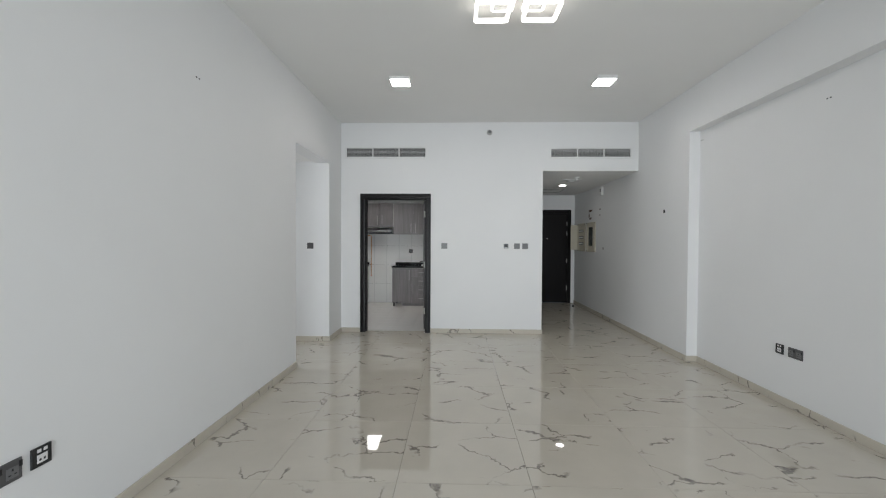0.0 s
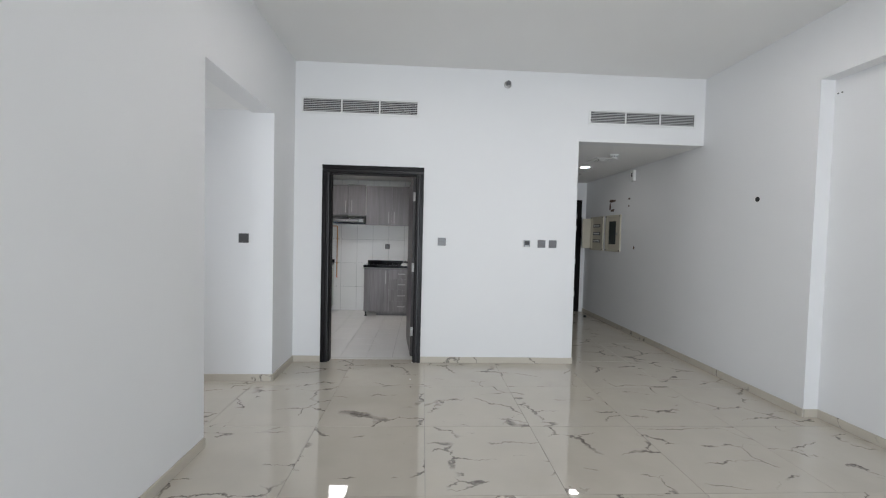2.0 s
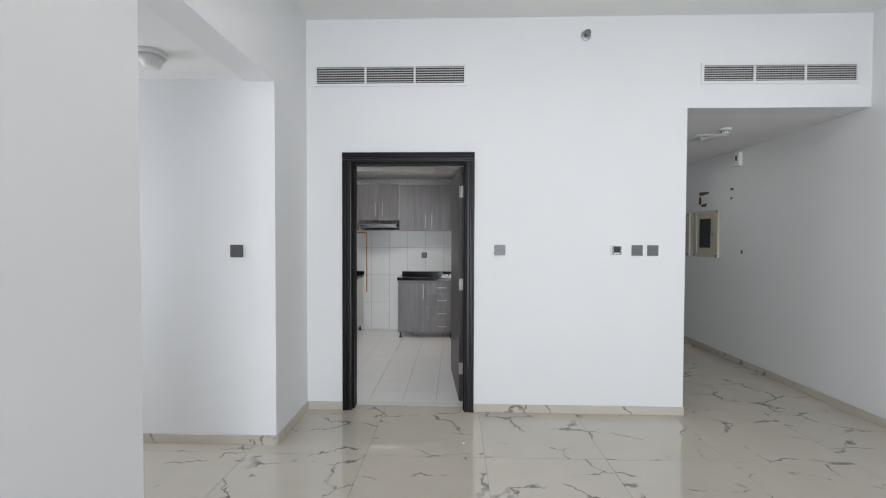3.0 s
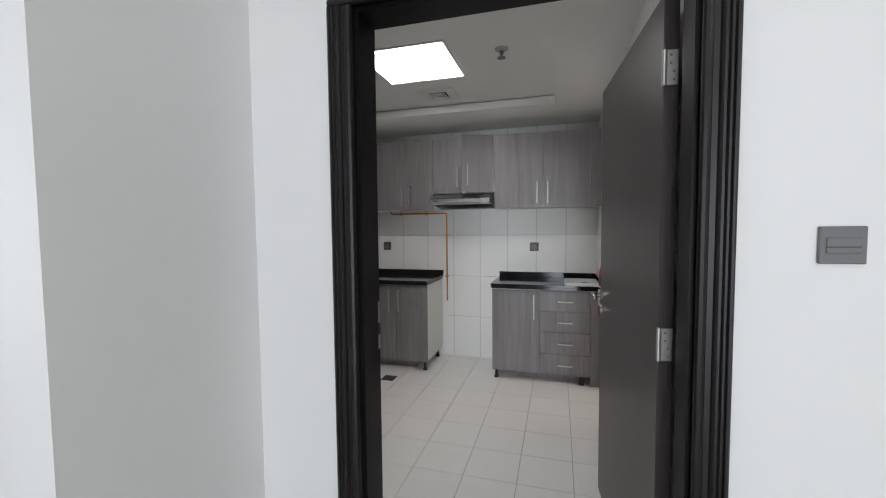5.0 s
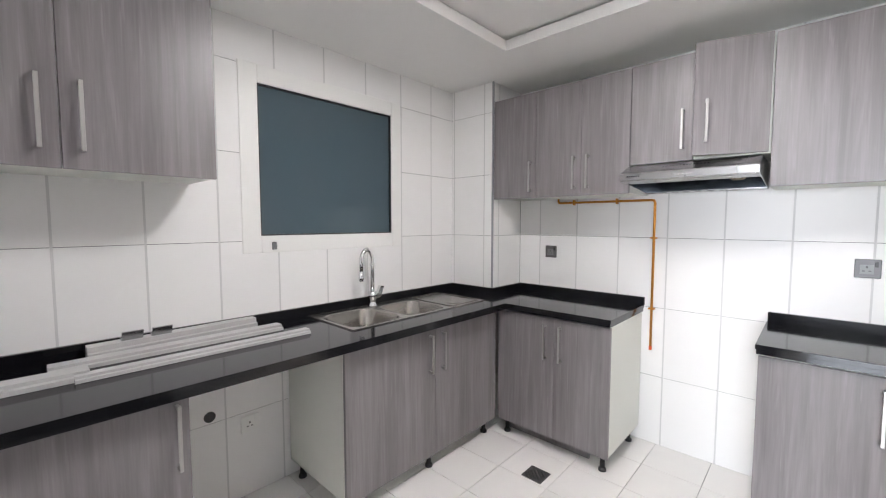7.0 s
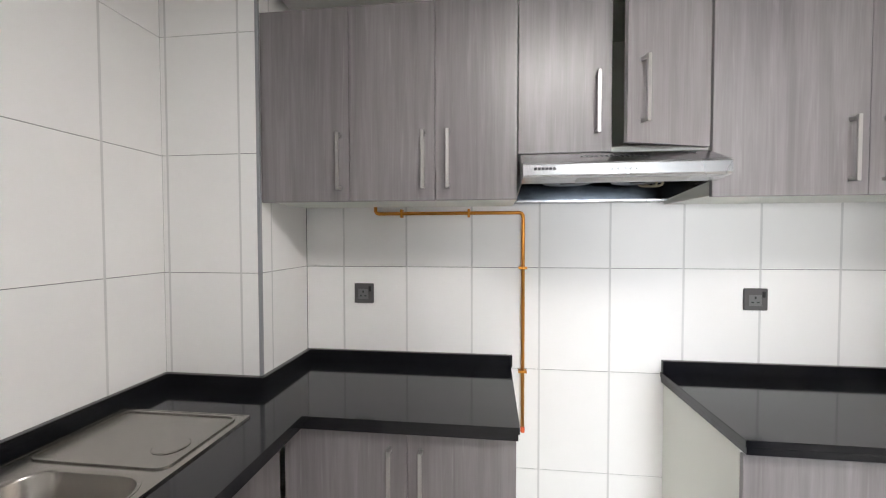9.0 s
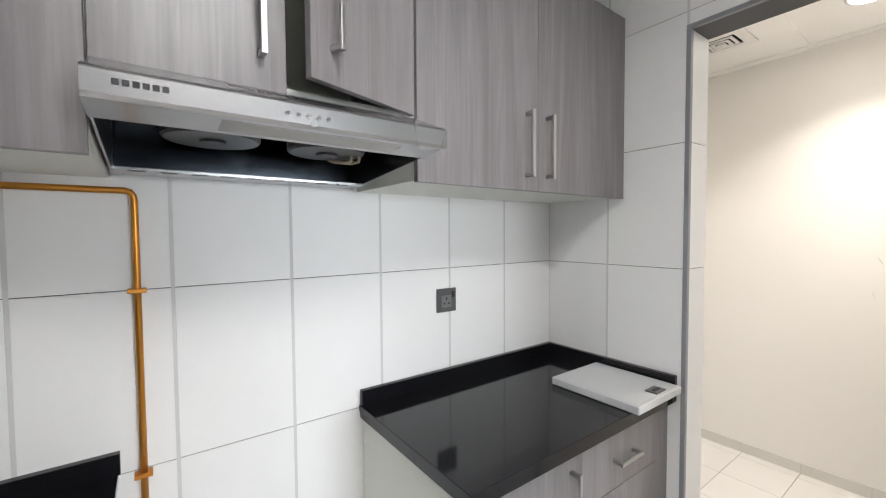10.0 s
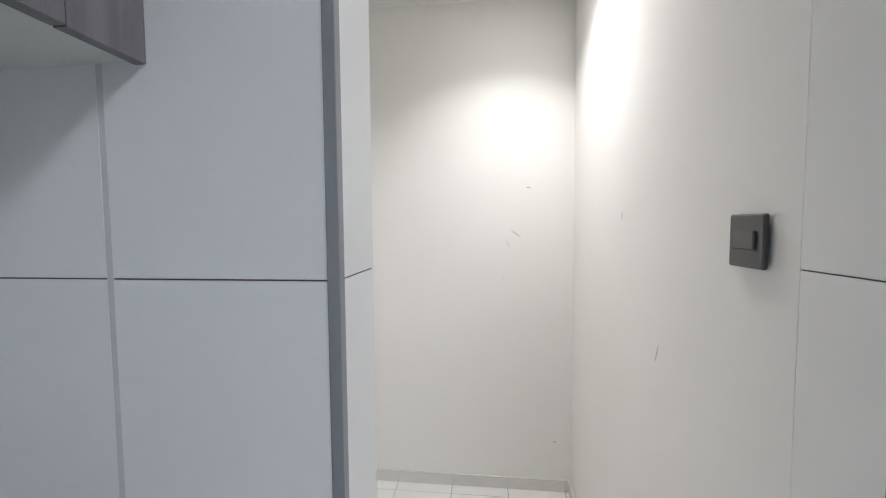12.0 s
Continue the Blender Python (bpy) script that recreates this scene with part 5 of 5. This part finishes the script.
def piece(name, mat, parent, lo, hi, axis, cham=0.0005):
    """One tile between corners lo and hi; axis is the way that its chamfered face looks ('x+', 'x-', 'y-', 'y+', 'z+')."""
    c = (Vector(lo) + Vector(hi)) / 2
    s = tuple(round(hi[i] - lo[i], 4) for i in range(3))
    key = (name, mat.name, s, axis)
    if key not in CACHE:
        i = "xyz".index(axis[0])
        sg2 = 1 if axis[1] == "+" else -1
        u, w2 = [k for k in range(3) if k != i]
        me = bpy.data.meshes.new(name)
        vs = []
        for dep, ins in ((-0.5 * sg2 * s[i], 0), (sg2 * (0.5 * s[i] - cham), 0), (0.5 * sg2 * s[i], cham)):
            for a, b in ((-1, -1), (1, -1), (1, 1), (-1, 1)):
                p2 = [0, 0, 0]
                p2[i], p2[u], p2[w2] = dep, a * (s[u] / 2 - ins), b * (s[w2] / 2 - ins)
                vs.append(p2)
        fs = [(8, 9, 10, 11)]
        for k in range(4):
            q2 = (k + 1) % 4
            fs += [(k, q2, 4 + q2, 4 + k), (4 + k, 4 + q2, 8 + q2, 8 + k)]
        flip = (sg2 > 0) == (i == 1)
        me.from_pydata(vs, [], [f[::-1] if flip else f for f in fs])
        me.materials.append(mat)
        CACHE[key] = me
    ob = new(name, CACHE[key])
    ob.parent = parent
    ob.location = c - ORIGIN[parent.name]
    return ob


def cut(r, h):
    """Rectangle r less rectangle h: up to four rectangles."""
    a0, a1, b0, b1 = r
    c0, c1, d0, d1 = h
    if c0 >= a1 or c1 <= a0 or d0 >= b1 or d1 <= b0:
        return [r]
    out = []
    if d0 > b0:
        out.append((a0, a1, b0, d0))
    if d1 < b1:
        out.append((a0, a1, d1, b1))
    lo, hi = max(b0, d0), min(b1, d1)
    if c0 > a0:
        out.append((a0, c0, lo, hi))
    if c1 < a1:
        out.append((c1, a1, lo, hi))
    return out


def grout_lines(parent, axis, level, span, u_off, u_pitch, width, holes=()):
    """Light grout filled into the upright joints, one strip a joint."""
    u0, u1, v0, v1 = span
    k = math.ceil((u0 - u_off) / u_pitch)
    while u_off + k * u_pitch < u1 - 0.012:
        c = u_off + k * u_pitch
        k += 1
        if c - u0 < 0.012:
            continue
        rs = [(c - width / 2, c + width / 2, v0, v1)]
        for h in holes:
            rs = [x for q in rs for x in cut(q, h)]
        for p0, p1, q0, q1 in rs:
            d0, d1 = (level - TG, level - 0.0003) if axis[1] == "+" else (level + 0.0003, level + TG)
            lo, hi = ((d0, p0, q0), (d1, p1, q1)) if axis[0] == "x" else ((p0, d0, q0), (p1, d1, q1))
            piece("grout_strip", GROUT_L, parent, lo, hi, axis, 0.0001)


def lay(name, mat, parent, axis, level, span, u_off, u_pitch, v_off, v_pitch, gap_u, gap_v, holes=(), thick=TG):
    """Tiles over span (u0, u1, v0, v1) of a plane; the joints run through u_off and v_off."""
    u0, u1, v0, v1 = span
    i0, j0 = math.floor((u0 - u_off) / u_pitch), math.floor((v0 - v_off) / v_pitch)
    for i in range(i0, i0 + 60):
        a0 = u_off + i * u_pitch
        if a0 >= u1:
            break
        for j in range(j0, j0 + 60):
            b0 = v_off + j * v_pitch
            if b0 >= v1:
                break
            r = (max(a0 + gap_u / 2, u0), min(a0 + u_pitch - gap_u / 2, u1), max(b0 + gap_v / 2, v0), min(b0 + v_pitch - gap_v / 2, v1))
            r = (u0 if r[0] - u0 < 0.012 else r[0], u1 if u1 - r[1] < 0.012 else r[1], v0 if r[2] - v0 < 0.012 else r[2], v1 if v1 - r[3] < 0.012 else r[3])
            if a0 + u_pitch - u0 < 0.012 or u1 - a0 < 0.012 or b0 + v_pitch - v0 < 0.012 or v1 - b0 < 0.012:
                continue
            rs = [r]
            for h in holes:
                rs = [x for q in rs for x in cut(q, h)]
            for p0, p1, q0, q1 in rs:
                if p1 - p0 < 0.006 or q1 - q0 < 0.006:
                    continue
                d0, d1 = (level - thick, level) if axis[1] == "+" else (level, level + thick)
                if axis[0] == "x":
                    lo, hi = (d0, p0, q0), (d1, p1, q1)
                elif axis[0] == "y":
                    lo, hi = (p0, d0, q0), (p1, d1, q1)
                else:
                    lo, hi = (p0, q0, d0), (p1, q1, d1)
                piece(name, mat, parent, lo, hi, axis)


TU, TV, TZ = 0.2885, 0.4365, 1.309 - 3 * 0.4365
GU, GV = 0.0085, 0.0022
lay("wall_tile", WTILE, wk_back, "y-", KB, (-2.655 + TG, KR, 0.0, KZ), -1.613, TU, TZ, TV, GU, GV)
lay("wall_tile", WTILE, wk_left, "x+", KL, (KF, 8.834, 0.0, KZ), 6.869, TU, TZ, TV, GU, GV, ((7.262, 8.30, 1.247, 2.196),))
lay("wall_tile", WTILE, wk_pillar, "y-", 8.834, (KL, -2.655 - TG, 0.0, KZ), -2.73, TU, TZ, TV, GU, GV)
lay("wall_tile", WTILE, wk_pillar, "x+", -2.655, (8.846, KB, 0.0, KZ), 8.914, TU, TZ, TV, GU, GV)
lay("wall_tile", WTILE, wk_right, "x-", KR, (KF, KB, 0.0, KZ), 8.914, TU, TZ, TV, GU, GV, ((8.003, 8.630, -0.1, 2.136),))
grout_lines(wk_back, "y-", KB, (-2.655 + TG, KR, 0.0, KZ), -1.613, TU, GU)
grout_lines(wk_left, "x+", KL, (KF, 8.834, 0.0, KZ), 6.869, TU, GU, ((7.262, 8.30, 1.247, 2.196),))
grout_lines(wk_pillar, "y-", 8.834, (KL, -2.655 - TG, 0.0, KZ), -2.73, TU, GU)
grout_lines(wk_pillar, "x+", -2.655, (8.846, KB, 0.0, KZ), 8.914, TU, GU)
grout_lines(wk_right, "x-", KR, (KF, KB, 0.0, KZ), 8.914, TU, GU, ((8.003, 8.630, -0.1, 2.136),))
# tiled reveals of the pantry opening
lay("wall_tile", WTILE, wk_right, "y-", 8.618, (KR + 0.015, PX, 0.0, 2.122), 0.0, 5.0, TZ, TV, 0.0, GV)
lay("wall_tile", WTILE, wk_right, "y+", 8.018, (KR + 0.015, PX, 0.0, 2.122), -0.5, 5.0, TZ, TV, 0.0, GV)
kf = setting("wall_kitchen_front", boxes((KL, -1.20, KF - 0.0024, KF + 0.0005, 0, KZ), (-0.14, KR + TG, KF - 0.0024, KF + 0.0005, 0, KZ), (-1.20, -0.14, KF - 0.0024, KF + 0.0005, 2.13, KZ)), WALL, "white kitchen wall beside the doorway", "wall")
# floors
lay("floor_tile", FLOORT, floor_kitchen, "z+", 0.0, (KL, PX - 0.003, FY + 0.17, KB, ), -0.442, 0.2985, 7.757, 0.2905, 0.003, 0.003, ((-2.094, -1.974, 8.350, 8.470),), thick=0.007)
lay("floor_tile", FLOORT, floor_kitchen, "z+", 0.0, (PX, 1.425, 8.022, KB), -0.442, 0.2985, 7.757, 0.2905, 0.003, 0.003, thick=0.007)
lay("floor_tile", MARBLE, floor_living, "z+", 0.0, (LX, RX2, BY, FY + 0.10), -0.077, 0.79, 4.69, 0.79, 0.0022, 0.0022, thick=0.007)
lay("floor_tile", MARBLE, floor_living, "z+", 0.0, (-4.5, LX, 4.412, 5.592), -0.077, 0.79, 4.69, 0.79, 0.0022, 0.0022, thick=0.007)
lay("floor_tile", MARBLE, floor_living, "z+", 0.0, (1.592, RX, FY + 0.10, 9.40), -0.077, 0.79, 4.69, 0.79, 0.0022, 0.0022, thick=0.007)
lay("skirting_tile", SKIRT_W, bs_p, "x-", 1.415, (8.03, 9.2, 0.0, 0.062), 7.757, 0.2905, -0.01, 0.5, 0.003, 0.0, thick=0.005)

# litter on the floors
single("door_stop", lathe([(0.024, 0), (0.026, 0.008), (0.022, 0.026), (0.012, 0.034)], (2.85, 8.85, 0), 16), BLACKP, "small black rubber door stop on the hall floor", "door stop", smooth=True)
single("paper_scrap", prism([(-0.222, 5.645), (-0.208, 5.650), (-0.206, 5.668), (-0.217, 5.672)], "z", 0.0003, 0.0015), PAPER, "small torn white paper scrap on the floor", "litter")
single("plaster_crumb", boxes((-0.216, -0.204, 6.16, 6.172, 0.0, 0.006), bevel=0.002), PAPER, "small white plaster crumb by the door jamb", "litter")
single("dark_chip", prism([(-1.684, 7.428), (-1.670, 7.440), (-1.668, 7.446), (-1.682, 7.436)], "z", 0.0003, 0.002), DARKP, "tiny dark chip on the kitchen floor", "litter")
